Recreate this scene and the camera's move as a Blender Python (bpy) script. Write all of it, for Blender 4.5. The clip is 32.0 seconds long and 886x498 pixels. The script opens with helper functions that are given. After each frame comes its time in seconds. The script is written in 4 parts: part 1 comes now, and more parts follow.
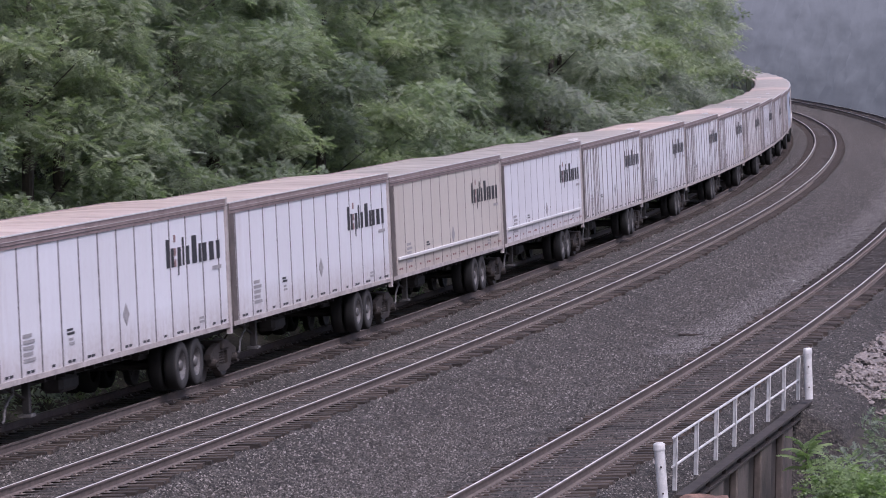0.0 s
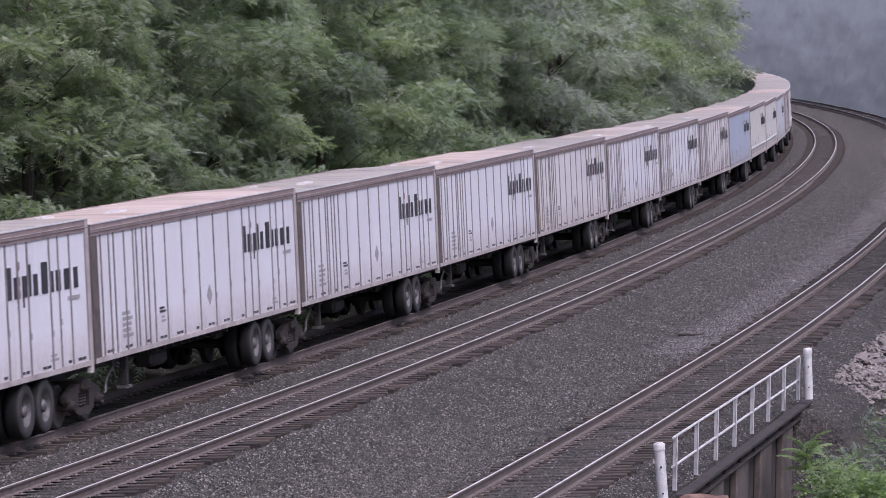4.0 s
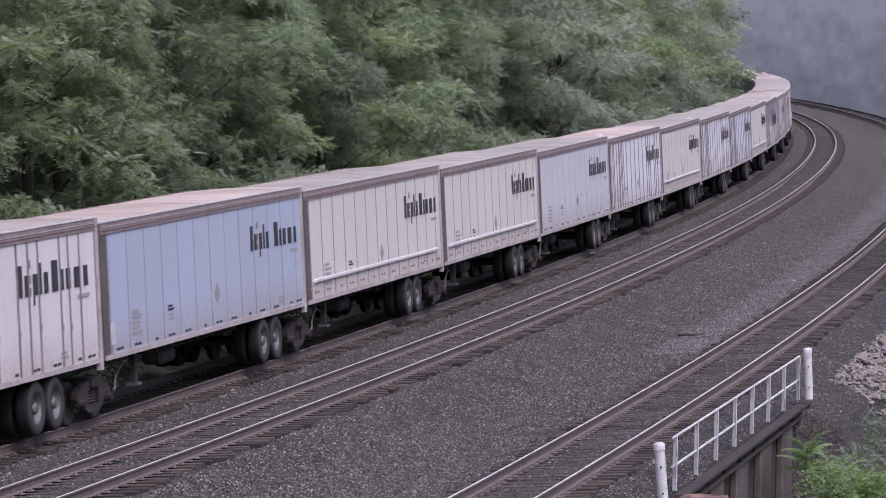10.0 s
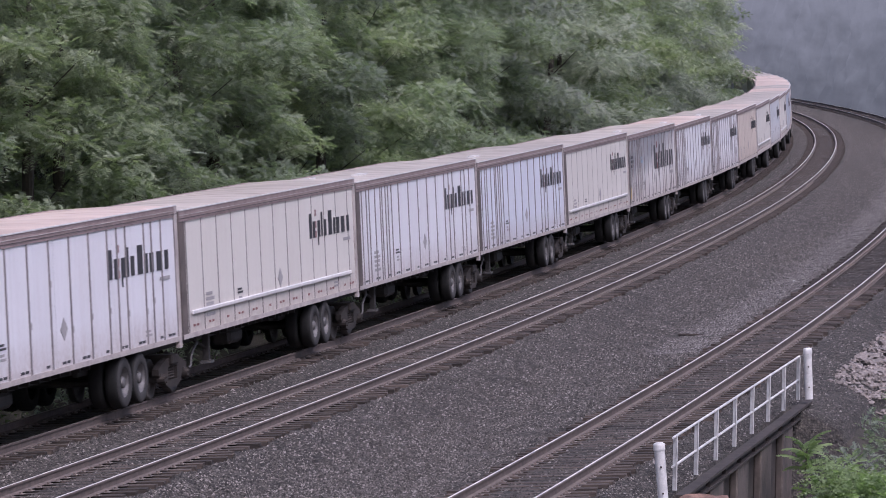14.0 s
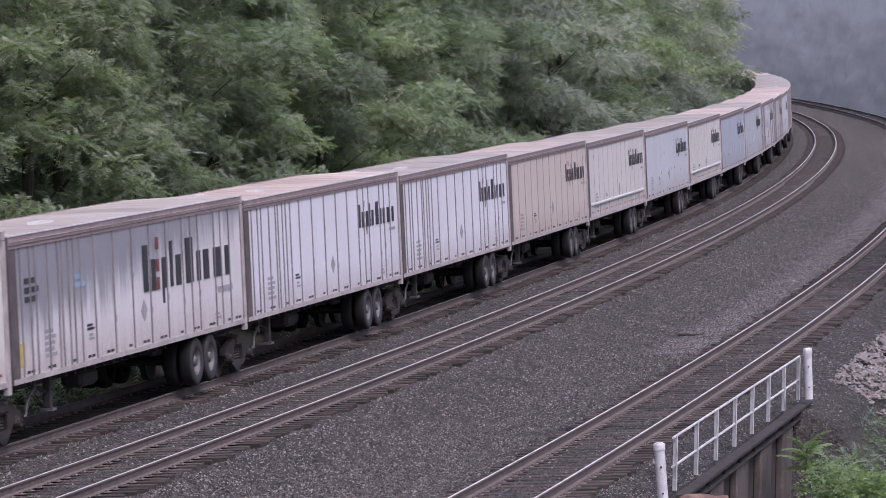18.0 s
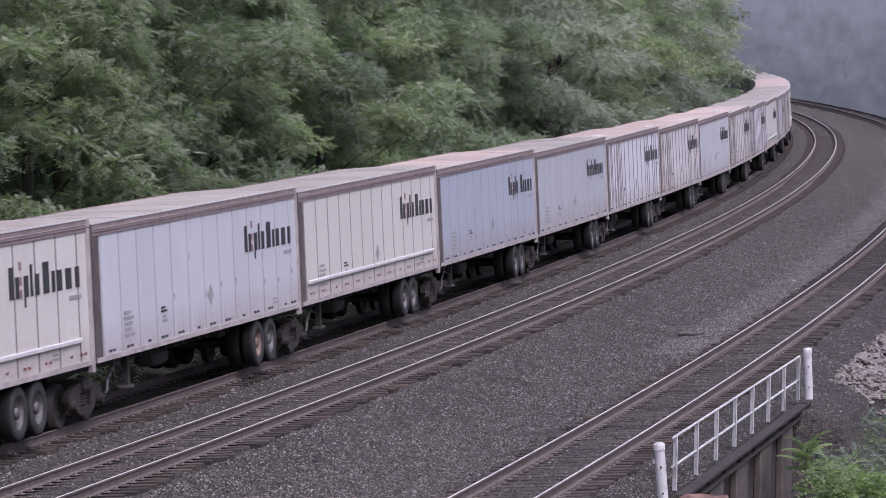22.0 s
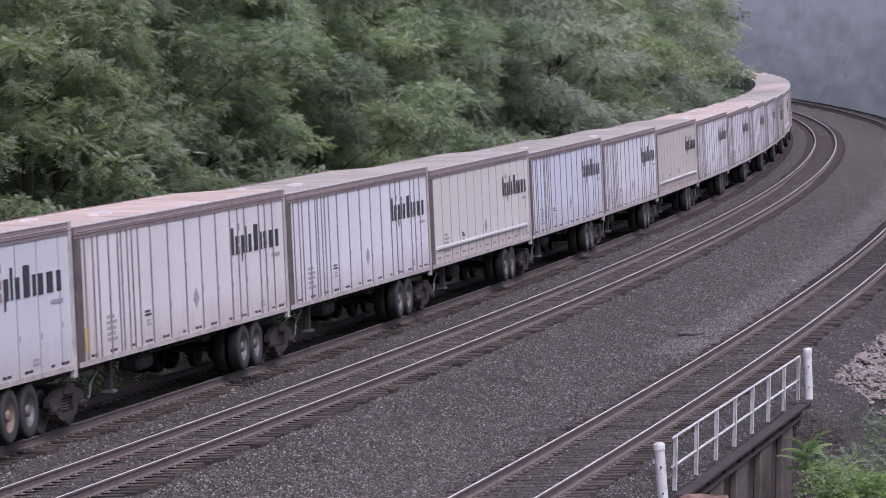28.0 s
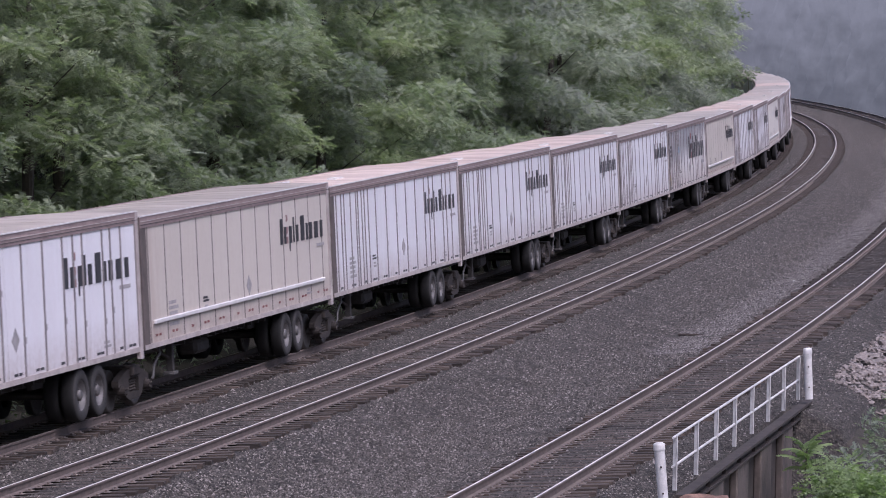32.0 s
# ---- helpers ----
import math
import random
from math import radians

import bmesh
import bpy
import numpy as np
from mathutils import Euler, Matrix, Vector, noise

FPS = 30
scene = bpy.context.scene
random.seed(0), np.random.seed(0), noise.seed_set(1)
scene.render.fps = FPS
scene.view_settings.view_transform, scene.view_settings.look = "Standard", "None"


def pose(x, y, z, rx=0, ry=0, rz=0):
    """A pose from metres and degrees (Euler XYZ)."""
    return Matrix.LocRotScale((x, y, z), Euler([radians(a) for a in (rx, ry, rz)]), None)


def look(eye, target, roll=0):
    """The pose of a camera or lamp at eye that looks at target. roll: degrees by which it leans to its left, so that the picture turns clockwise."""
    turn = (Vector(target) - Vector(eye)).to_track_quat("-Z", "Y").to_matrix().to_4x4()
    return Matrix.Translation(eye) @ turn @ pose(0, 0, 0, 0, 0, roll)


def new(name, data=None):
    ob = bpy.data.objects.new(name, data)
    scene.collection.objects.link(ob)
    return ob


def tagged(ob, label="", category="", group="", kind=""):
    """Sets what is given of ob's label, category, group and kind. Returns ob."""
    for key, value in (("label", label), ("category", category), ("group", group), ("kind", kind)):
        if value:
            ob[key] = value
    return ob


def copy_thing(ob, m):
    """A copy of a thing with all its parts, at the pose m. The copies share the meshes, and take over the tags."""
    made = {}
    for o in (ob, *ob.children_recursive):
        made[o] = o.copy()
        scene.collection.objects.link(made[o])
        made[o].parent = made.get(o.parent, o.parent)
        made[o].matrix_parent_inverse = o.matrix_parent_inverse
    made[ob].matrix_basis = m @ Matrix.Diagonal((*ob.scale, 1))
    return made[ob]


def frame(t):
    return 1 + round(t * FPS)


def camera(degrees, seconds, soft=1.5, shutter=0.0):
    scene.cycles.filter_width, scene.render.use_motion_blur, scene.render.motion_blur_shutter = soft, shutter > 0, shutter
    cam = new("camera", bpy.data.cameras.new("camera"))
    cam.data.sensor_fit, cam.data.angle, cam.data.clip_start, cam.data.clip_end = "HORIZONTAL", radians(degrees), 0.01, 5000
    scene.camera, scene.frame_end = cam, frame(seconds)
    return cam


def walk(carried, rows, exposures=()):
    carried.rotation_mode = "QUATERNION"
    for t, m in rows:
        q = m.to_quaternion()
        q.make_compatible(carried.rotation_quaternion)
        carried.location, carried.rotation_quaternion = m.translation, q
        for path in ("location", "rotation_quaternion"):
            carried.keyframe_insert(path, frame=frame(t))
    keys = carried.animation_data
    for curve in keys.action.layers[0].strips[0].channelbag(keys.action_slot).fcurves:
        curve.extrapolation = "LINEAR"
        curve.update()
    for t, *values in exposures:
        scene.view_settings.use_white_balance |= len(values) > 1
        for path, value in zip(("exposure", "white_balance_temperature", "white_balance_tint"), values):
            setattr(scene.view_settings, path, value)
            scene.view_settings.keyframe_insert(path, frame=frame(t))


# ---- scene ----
cam = camera(12.868, 32.0, soft=0.7, shutter=0.15)
EYE = pose(0, 0, 7.665, 90 - 3.199, 0, 0) @ pose(0, 0, 0, 0, 0, 0.901)
walk(cam, [(0.0, EYE), (32.0, EYE)], [(0.0, 0.25, 5730, 26), (32.0, 0.25, 5730, 26)])

# ---------------------------------------------------------------- light
world = bpy.data.worlds.new("overcast_sky")
scene.world = world
world.use_nodes = True
wn, wl = world.node_tree.nodes, world.node_tree.links
sky = wn.new("ShaderNodeTexSky")
sky.sky_type, sky.sun_disc = "NISHITA", False
sky.sun_elevation, sky.sun_rotation = radians(58), radians(150)
sky.air_density, sky.dust_density, sky.ozone_density = 1.2, 6.0, 1.0
wl.new(sky.outputs[0], wn["Background"].inputs[0])
wn["Background"].inputs[1].default_value = 0.11
sun = new("sun", bpy.data.lights.new("sun", "SUN"))
sun.data.energy, sun.data.angle, sun.data.color = 2.5, radians(40), (1.0, 0.975, 0.965)
az = radians(150)
SUN_FROM = Vector((math.sin(az) * math.cos(radians(58)), math.cos(az) * math.cos(radians(58)), math.sin(radians(58))))
sun.matrix_world = look(SUN_FROM * 300, (0, 0, 0))

# ---------------------------------------------------------------- the line of the railway
# middle track: place and heading by the distance s along it, s grows away from the eye
STEP = 1.0
S_MIN, S_MAX = -760, 1120
_s = np.arange(S_MIN, S_MAX + 1, STEP)
_k = np.interp(_s, (-60, 0, 60, 120, 180, 240, 300, 360, 420, 500, 620), np.array((0.495, 0.562, 0.528, 0.513, 0.499, 0.72, 0.656, 0.553, 0.465, 0.387, 0.313)) * 1e-3)
_k[_s < -60] = 0
_th = np.concatenate([[0], np.cumsum((_k[1:] + _k[:-1]) / 2)]) * STEP
_th = _th - np.interp(0, _s, _th) - radians(11.73194)
_x = np.concatenate([[0], np.cumsum(-(np.sin(_th[1:]) + np.sin(_th[:-1])) / 2)]) * STEP
_y = np.concatenate([[0], np.cumsum((np.cos(_th[1:]) + np.cos(_th[:-1])) / 2)]) * STEP
_x += -3.28168 - np.interp(0, _s, _x)
_y += 80.0 - np.interp(0, _s, _y)
CANT = radians(3.49)
U_TRAIN, U_MID, U_RIGHT = -3.29, 0.0, 7.333
GAUGE = 1.505


def line(s, u, z=0.0):
    """The place at s along the line, u to the right of the middle track, at height z."""
    th = np.interp(s, _s, _th)
    return np.stack([np.interp(s, _s, _x) + u * np.cos(th), np.interp(s, _s, _y) + u * np.sin(th), z + 0 * th], -1)


def on_track(s, centre, lat, z):
    """A place on a canted track: lat to the right of its centre, z above its rails. The train's track draws away a little on the bend."""
    if centre == U_TRAIN:
        centre = centre - 0.53 * float(np.interp(s, (110, 230), (0, 1)))
    return line(s, centre + lat * math.cos(CANT) - z * math.sin(CANT), lat * math.sin(CANT) + z * math.cos(CANT))


# ---------------------------------------------------------------- materials
def material(name, rough=0.8, metal=0.0):
    m = bpy.data.materials.new(name)
    m.use_nodes = True
    nt = m.node_tree
    b = nt.nodes["Principled BSDF"]
    b.inputs["Roughness"].default_value, b.inputs["Metallic"].default_value = rough, metal
    return m, nt, b


def node(nt, kind, **values):
    n = nt.nodes.new(kind)
    for key, value in values.items():
        key = key.replace("_", " ")
        n.inputs[key].default_value = value
    return n


def ramp(nt, fac, stops):
    r = nt.nodes.new("ShaderNodeValToRGB")
    r.color_ramp.elements[0].position, r.color_ramp.elements[0].color = stops[0][0], (*stops[0][1], 1)
    r.color_ramp.elements[1].position, r.color_ramp.elements[1].color = stops[-1][0], (*stops[-1][1], 1)
    for p, c in stops[1:-1]:
        r.color_ramp.elements.new(p).color = (*c, 1)
    nt.links.new(fac, r.inputs[0])
    return r.outputs[0]


def mix(nt, fac, a, b, mode="MIX"):
    m = nt.nodes.new("ShaderNodeMix")
    m.data_type, m.blend_type = "RGBA", mode
    for sock, v in ((m.inputs[0], fac), (m.inputs[6], a), (m.inputs[7], b)):
        if isinstance(v, (int, float)):
            sock.default_value = v
        elif isinstance(v, tuple):
            sock.default_value = (*v, 1)
        else:
            nt.links.new(v, sock)
    return m.outputs[2]


def math_node(nt, op, a, b=0.0, clamp=False):
    m = nt.nodes.new("ShaderNodeMath")
    m.operation, m.use_clamp = op, clamp
    for sock, v in ((m.inputs[0], a), (m.inputs[1], b)):
        if isinstance(v, (int, float)):
            sock.default_value = v
        else:
            nt.links.new(v, sock)
    return m.outputs[0]


def coords(nt, scale=(1, 1, 1), shift_by_object=False):
    t = nt.nodes.new("ShaderNodeTexCoord")
    m = nt.nodes.new("ShaderNodeMapping")
    m.inputs["Scale"].default_value = scale
    nt.links.new(t.outputs["Object"], m.inputs["Vector"])
    if shift_by_object:
        info = nt.nodes.new("ShaderNodeObjectInfo")
        k = nt.nodes.new("ShaderNodeVectorMath")
        k.operation = "SCALE"
        k.inputs[0].default_value = (57.0, 31.0, 83.0)
        nt.links.new(info.outputs["Random"], k.inputs["Scale"])
        nt.links.new(k.outputs[0], m.inputs["Location"])
    return m.outputs[0]


def noise_tex(nt, vec, scale, detail=4.0, rough=0.6):
    n = node(nt, "ShaderNodeTexNoise", Scale=scale, Detail=detail, Roughness=rough)
    nt.links.new(vec, n.inputs["Vector"])
    return n.outputs["Fac"]


def bump(nt, b, height, strength=0.5, distance=0.02):
    n = node(nt, "ShaderNodeBump", Strength=strength, Distance=distance)
    nt.links.new(height, n.inputs["Height"])
    nt.links.new(n.outputs[0], b.inputs["Normal"])


def grained(name, dark, light, scale=6.0, rough=0.8, metal=0.0, relief=0.3, stretch=(1, 1, 1), distance=0.01):
    """A plain surface with stains at one scale and grain at another."""
    m, nt, b = material(name, rough, metal)
    v = coords(nt, stretch, True)
    n1, n2 = noise_tex(nt, v, scale), noise_tex(nt, v, scale * 7.3, 6)
    f = math_node(nt, "ADD", math_node(nt, "MULTIPLY", n1, 0.65), math_node(nt, "MULTIPLY", n2, 0.35))
    nt.links.new(ramp(nt, f, [(0.3, dark), (0.7, light)]), b.inputs["Base Color"])
    nt.links.new(math_node(nt, "ADD", math_node(nt, "MULTIPLY", n2, 0.3), rough - 0.15, True), b.inputs["Roughness"])
    bump(nt, b, n2, relief, distance)
    return m


def trailer_paint(name, colour, dirt, amount, rough=0.45, front_rust=0.0, silver=None):
    """Painted trailer skin: streaked grime, splashed dust low down, rust spreading from the front corner."""
    m, nt, b = material(name, rough)
    v = coords(nt, (1, 1, 1), True)
    vs = coords(nt, (1.6, 1.6, 0.16), True)
    patch, streak, fine = noise_tex(nt, v, 0.35, 5), noise_tex(nt, vs, 3.0, 6, 0.7), noise_tex(nt, v, 9.0, 6)
    tc = nt.nodes.new("ShaderNodeTexCoord")
    xyz = nt.nodes.new("ShaderNodeSeparateXYZ")
    nt.links.new(tc.outputs["Object"], xyz.inputs[0])
    info = nt.nodes.new("ShaderNodeObjectInfo")
    c = mix(nt, math_node(nt, "MULTIPLY", info.outputs["Random"], 0.5), colour, tuple(x * 0.9 for x in colour))
    if silver:
        edge = math_node(nt, "ADD", xyz.outputs["Z"], math_node(nt, "MULTIPLY", math_node(nt, "SUBTRACT", streak, 0.5), 3.0))
        edge = math_node(nt, "ADD", edge, math_node(nt, "MULTIPLY", xyz.outputs["X"], 0.09))
        f = math_node(nt, "MULTIPLY", math_node(nt, "SUBTRACT", edge, 3.1), 1.6, True)
        c = mix(nt, f, c, silver)
        nt.links.new(math_node(nt, "MULTIPLY", f, 0.5), b.inputs["Metallic"])
    d = math_node(nt, "MULTIPLY", math_node(nt, "MULTIPLY", streak, patch), 3.2 * amount, True)
    c = mix(nt, d, c, dirt)
    low = math_node(nt, "MULTIPLY", math_node(nt, "SUBTRACT", 1.95, xyz.outputs["Z"]), math_node(nt, "MULTIPLY", math_node(nt, "MULTIPLY", fine, streak), 3.2), True)
    c = mix(nt, math_node(nt, "MULTIPLY", low, 0.75), c, (0.33, 0.25, 0.215))
    if front_rust:
        fr = math_node(nt, "ADD", math_node(nt, "MULTIPLY", math_node(nt, "SUBTRACT", xyz.outputs["X"], 14.9), 0.6), math_node(nt, "MULTIPLY", math_node(nt, "SUBTRACT", streak, 0.5), 1.8))
        c = mix(nt, math_node(nt, "MULTIPLY", math_node(nt, "MULTIPLY", fr, 1.0, True), front_rust), c, (0.26, 0.15, 0.1))
    d2 = math_node(nt, "MULTIPLY", math_node(nt, "SUBTRACT", fine, 0.5), 1.1 * amount, True)
    c = mix(nt, d2, c, tuple(x * 0.6 for x in dirt))
    nt.links.new(c, b.inputs["Base Color"])
    nt.links.new(math_node(nt, "ADD", math_node(nt, "MULTIPLY", fine, 0.3), rough - 0.1, True), b.inputs["Roughness"])
    bump(nt, b, patch, 0.25, 0.03)
    return m


def gravel(name, dark, light, scale):
    m, nt, b = material(name, 0.9)
    v = coords(nt, (1, 0.55, 1))
    vor = node(nt, "ShaderNodeTexVoronoi", Scale=scale, Randomness=1.0)
    nt.links.new(v, vor.inputs["Vector"])
    sep = nt.nodes.new("ShaderNodeSeparateColor")
    nt.links.new(vor.outputs["Color"], sep.inputs[0])
    big = noise_tex(nt, v, 0.25, 5)
    mid = noise_tex(nt, v, 3.5, 6, 0.75)
    tone = math_node(nt, "ADD", math_node(nt, "MULTIPLY", sep.outputs[0], 0.5), math_node(nt, "MULTIPLY", big, 0.35))
    tone = math_node(nt, "ADD", tone, math_node(nt, "MULTIPLY", math_node(nt, "SUBTRACT", mid, 0.4), 0.9))
    c = ramp(nt, tone, [(0.1, dark), (0.62, light), (0.97, tuple(min(1, x * 2.2) for x in light))])
    # shade between the stones painted in: darker towards each cell's edge
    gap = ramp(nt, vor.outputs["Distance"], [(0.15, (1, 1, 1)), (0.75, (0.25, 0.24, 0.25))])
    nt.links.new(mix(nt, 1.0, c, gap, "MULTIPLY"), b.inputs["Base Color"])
    bump(nt, b, math_node(nt, "SUBTRACT", 1.0, vor.outputs["Distance"]), 1.0, 0.04)
    return m


def leaf_material(name, dark, light, through_light):
    m = bpy.data.materials.new(name)
    m.use_nodes = True
    nt = m.node_tree
    b = nt.nodes["Principled BSDF"]
    geo = nt.nodes.new("ShaderNodeNewGeometry")
    info = nt.nodes.new("ShaderNodeObjectInfo")
    v = coords(nt)
    big = noise_tex(nt, v, 0.5, 4)
    f = math_node(nt, "ADD", math_node(nt, "MULTIPLY", math_node(nt, "SUBTRACT", geo.outputs["Random Per Island"], 0.22), 0.52), math_node(nt, "MULTIPLY", math_node(nt, "SUBTRACT", big, 0.2), 0.85))
    f = math_node(nt, "ADD", f, math_node(nt, "MULTIPLY", math_node(nt, "SUBTRACT", info.outputs["Random"], 0.35), 0.45))
    c = ramp(nt, f, [(0.2, dark), (0.75, light)])
    nt.links.new(c, b.inputs["Base Color"])
    b.inputs["Roughness"].default_value = 0.7
    b.inputs["Specular IOR Level"].default_value = 0.22
    tr = nt.nodes.new("ShaderNodeBsdfTranslucent")
    nt.links.new(mix(nt, 1.0, c, through_light, "MULTIPLY"), tr.inputs["Color"])
    ms = nt.nodes.new("ShaderNodeMixShader")
    ms.inputs[0].default_value = 0.55
    out = nt.nodes["Material Output"]
    nt.links.new(b.outputs[0], ms.inputs[1])
    nt.links.new(tr.outputs[0], ms.inputs[2])
    nt.links.new(ms.outputs[0], out.inputs["Surface"])
    return m


def roof_sheet(name, dark, light):
    """Dusty roof skin: browner or greyer from one trailer to the next, blotched and streaked across."""
    m, nt, b = material(name, 0.5, 0.12)
    v = coords(nt, (1, 0.35, 1), True)
    n1, n2 = noise_tex(nt, v, 0.55, 5), noise_tex(nt, v, 5.0, 6)
    f = math_node(nt, "ADD", math_node(nt, "MULTIPLY", n1, 0.75), math_node(nt, "MULTIPLY", n2, 0.25))
    info = nt.nodes.new("ShaderNodeObjectInfo")
    warm = ramp(nt, f, [(0.3, dark), (0.68, light)])
    cool = ramp(nt, f, [(0.3, (0.29, 0.255, 0.22)), (0.7, (0.6, 0.535, 0.48))])
    pick = ramp(nt, info.outputs["Random"], [(0.35, (0, 0, 0)), (0.65, (1, 1, 1))])
    nt.links.new(mix(nt, pick, warm, cool), b.inputs["Base Color"])
    nt.links.new(math_node(nt, "ADD", math_node(nt, "MULTIPLY", n2, 0.3), 0.28, True), b.inputs["Roughness"])
    bump(nt, b, n2, 0.2, 0.01)
    return m


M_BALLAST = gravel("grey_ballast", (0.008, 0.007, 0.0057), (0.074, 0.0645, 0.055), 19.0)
M_EARTH = grained("dark_leafy_earth", (0.014, 0.013, 0.01), (0.055, 0.047, 0.037), 2.5, 0.95, 0, 0.6, (1, 1, 1), 0.05)
# worn head, nearly matte: the sky's reflection is put into its pale colour
M_RAIL_TOP = grained("sky_sheen_rail_head", (0.45, 0.435, 0.415), (0.72, 0.7, 0.67), 3, 0.45, 0.1, 0.05)
# rail head beside the train, its shade and dark reflection put into the colour
M_RAIL_SHADED = grained("train_shaded_rail_head", (0.1, 0.082, 0.075), (0.26, 0.225, 0.205), 3, 0.55, 0.1, 0.05)
M_RAIL = grained("rusty_rail_side", (0.07, 0.055, 0.049), (0.155, 0.123, 0.11), 5, 0.8)
M_TIE = grained("weathered_sleeper_wood", (0.01, 0.0078, 0.0063), (0.118, 0.09, 0.075), 2.0, 0.9, 0, 0.7, (0.6, 6, 6))
_nt = M_TIE.node_tree
_b = _nt.nodes["Principled BSDF"]
_tone = math_node(_nt, "ADD", math_node(_nt, "MULTIPLY", _nt.nodes.new("ShaderNodeObjectInfo").outputs["Random"], 0.85), 0.45)
_c = _b.inputs["Base Color"].links[0].from_socket
_nt.links.new(mix(_nt, 1.0, _c, _tone, "MULTIPLY"), _b.inputs["Base Color"])
M_PLATE = grained("rusty_steel", (0.028, 0.021, 0.02), (0.085, 0.065, 0.058), 8, 0.8)
M_PLATE_PALE = grained("dusty_worn_steel", (0.07, 0.056, 0.05), (0.3, 0.25, 0.225), 8, 0.6, 0.2)
M_WHITE_STEEL = grained("worn_white_paint", (0.36, 0.35, 0.345), (0.68, 0.67, 0.66), 7, 0.55)
# stained concrete of the recessed bays, darkened to paint in their shade
M_CONCRETE_SHADED = grained("shaded_stained_concrete", (0.012, 0.01, 0.009), (0.075, 0.06, 0.052), 1.3, 0.9, 0, 0.5)
M_CONCRETE_PALE = grained("weathered_brown_concrete", (0.03, 0.025, 0.022), (0.15, 0.122, 0.108), 1.1, 0.9, 0, 0.5)
M_ROCK = grained("grey_rubble_stone", (0.08, 0.069, 0.063), (0.33, 0.288, 0.268), 2.2, 0.85, 0, 0.8, (1, 1, 1), 0.03)
M_RED_ROCK = grained("reddish_stone", (0.07, 0.035, 0.026), (0.25, 0.15, 0.115), 3, 0.85, 0, 0.8, (1, 1, 1), 0.03)
# rubber of tread and inner twin, blackened for the shade under the trailers
M_TYRE_SHADED = grained("shade_darkened_rubber", (0.004, 0.004, 0.004), (0.011, 0.0105, 0.01), 4, 0.9)
M_SIDEWALL = grained("dusty_rubber_sidewall", (0.017, 0.016, 0.016), (0.045, 0.042, 0.041), 4, 0.85)
M_RIM = grained("dull_steel_rim", (0.06, 0.056, 0.055), (0.19, 0.18, 0.177), 5, 0.55, 0.2)
M_RUST_RIM = grained("rusty_orange_rim", (0.12, 0.085, 0.065), (0.24, 0.175, 0.135), 5, 0.7)
M_DARK_STEEL = grained("grimy_dark_steel", (0.018, 0.016, 0.016), (0.06, 0.055, 0.052), 3, 0.8)
M_BOGIE = grained("dusty_brown_cast_steel", (0.013, 0.0105, 0.009), (0.05, 0.04, 0.035), 4, 0.85)
M_WHEEL_STEEL = grained("worn_wheel_steel", (0.03, 0.026, 0.024), (0.12, 0.108, 0.1), 4, 0.55, 0.4)
M_ROOF = roof_sheet("dusty_brown_roof_sheet", (0.42, 0.31, 0.26), (0.82, 0.68, 0.6))
M_ROOF_GREY = roof_sheet("dusty_grey_roof_sheet", (0.33, 0.28, 0.24), (0.64, 0.57, 0.51))
M_TOP_RAIL = grained("brown_grimed_top_rail", (0.17, 0.125, 0.12), (0.34, 0.265, 0.255), 3, 0.6)
M_SEAM = grained("grimed_joint", (0.05, 0.043, 0.043), (0.13, 0.115, 0.11), 3, 0.7)
M_CORNER = grained("dark_grimed_corner", (0.055, 0.045, 0.043), (0.15, 0.122, 0.113), 3, 0.7)
M_RIB = grained("streaked_grey_rib", (0.1, 0.088, 0.088), (0.3, 0.27, 0.27), 3, 0.6, 0, 0.1, (3, 3, 0.4))
M_SILL = grained("scuffed_pale_sill", (0.24, 0.205, 0.195), (0.53, 0.48, 0.46), 2.5, 0.6)
M_BLACK = grained("dark_grey_lettering_paint", (0.02, 0.02, 0.025), (0.05, 0.05, 0.055), 6, 0.6)
M_RED = grained("faded_red_marking", (0.13, 0.035, 0.035), (0.25, 0.075, 0.07), 6, 0.5)
M_DOT = grained("faded_dull_red_dot", (0.2, 0.12, 0.12), (0.34, 0.22, 0.21), 6, 0.6)
M_GREY_MARK = grained("faded_grey_marking", (0.22, 0.21, 0.22), (0.4, 0.38, 0.38), 6, 0.6)
M_BELT = grained("pale_aluminium_rail", (0.6, 0.58, 0.57), (0.8, 0.78, 0.77), 3, 0.4, 0.2)
M_BARK = grained("dark_bark", (0.03, 0.025, 0.02), (0.1, 0.085, 0.07), 5, 0.9, 0, 0.8, (3, 3, 0.6), 0.03)
M_LEAF = leaf_material("mid_green_leaf", (0.158, 0.184, 0.162), (0.336, 0.378, 0.297), (1.0, 1.2, 0.6))
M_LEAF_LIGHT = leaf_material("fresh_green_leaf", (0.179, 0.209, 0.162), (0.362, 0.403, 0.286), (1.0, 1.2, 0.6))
# leaf of the far trees, distance haze put into its colour
M_LEAF_HAZED = leaf_material("haze_paled_leaf", (0.251, 0.276, 0.248), (0.420, 0.458, 0.380), (1.0, 1.1, 0.8))
M_FROND = leaf_material("pale_sapling_leaf", (0.145, 0.196, 0.096), (0.306, 0.383, 0.208), (1.0, 1.2, 0.6))
M_GIRDER = grained("dark_rusty_girder", (0.016, 0.013, 0.012), (0.06, 0.048, 0.043), 3, 0.85)
M_BLUE_MARK = grained("faded_blue_marking", (0.2, 0.33, 0.45), (0.32, 0.45, 0.56), 6, 0.6)
M_YELLOW = grained("faded_yellow_marking", (0.36, 0.27, 0.08), (0.55, 0.42, 0.16), 6, 0.6)
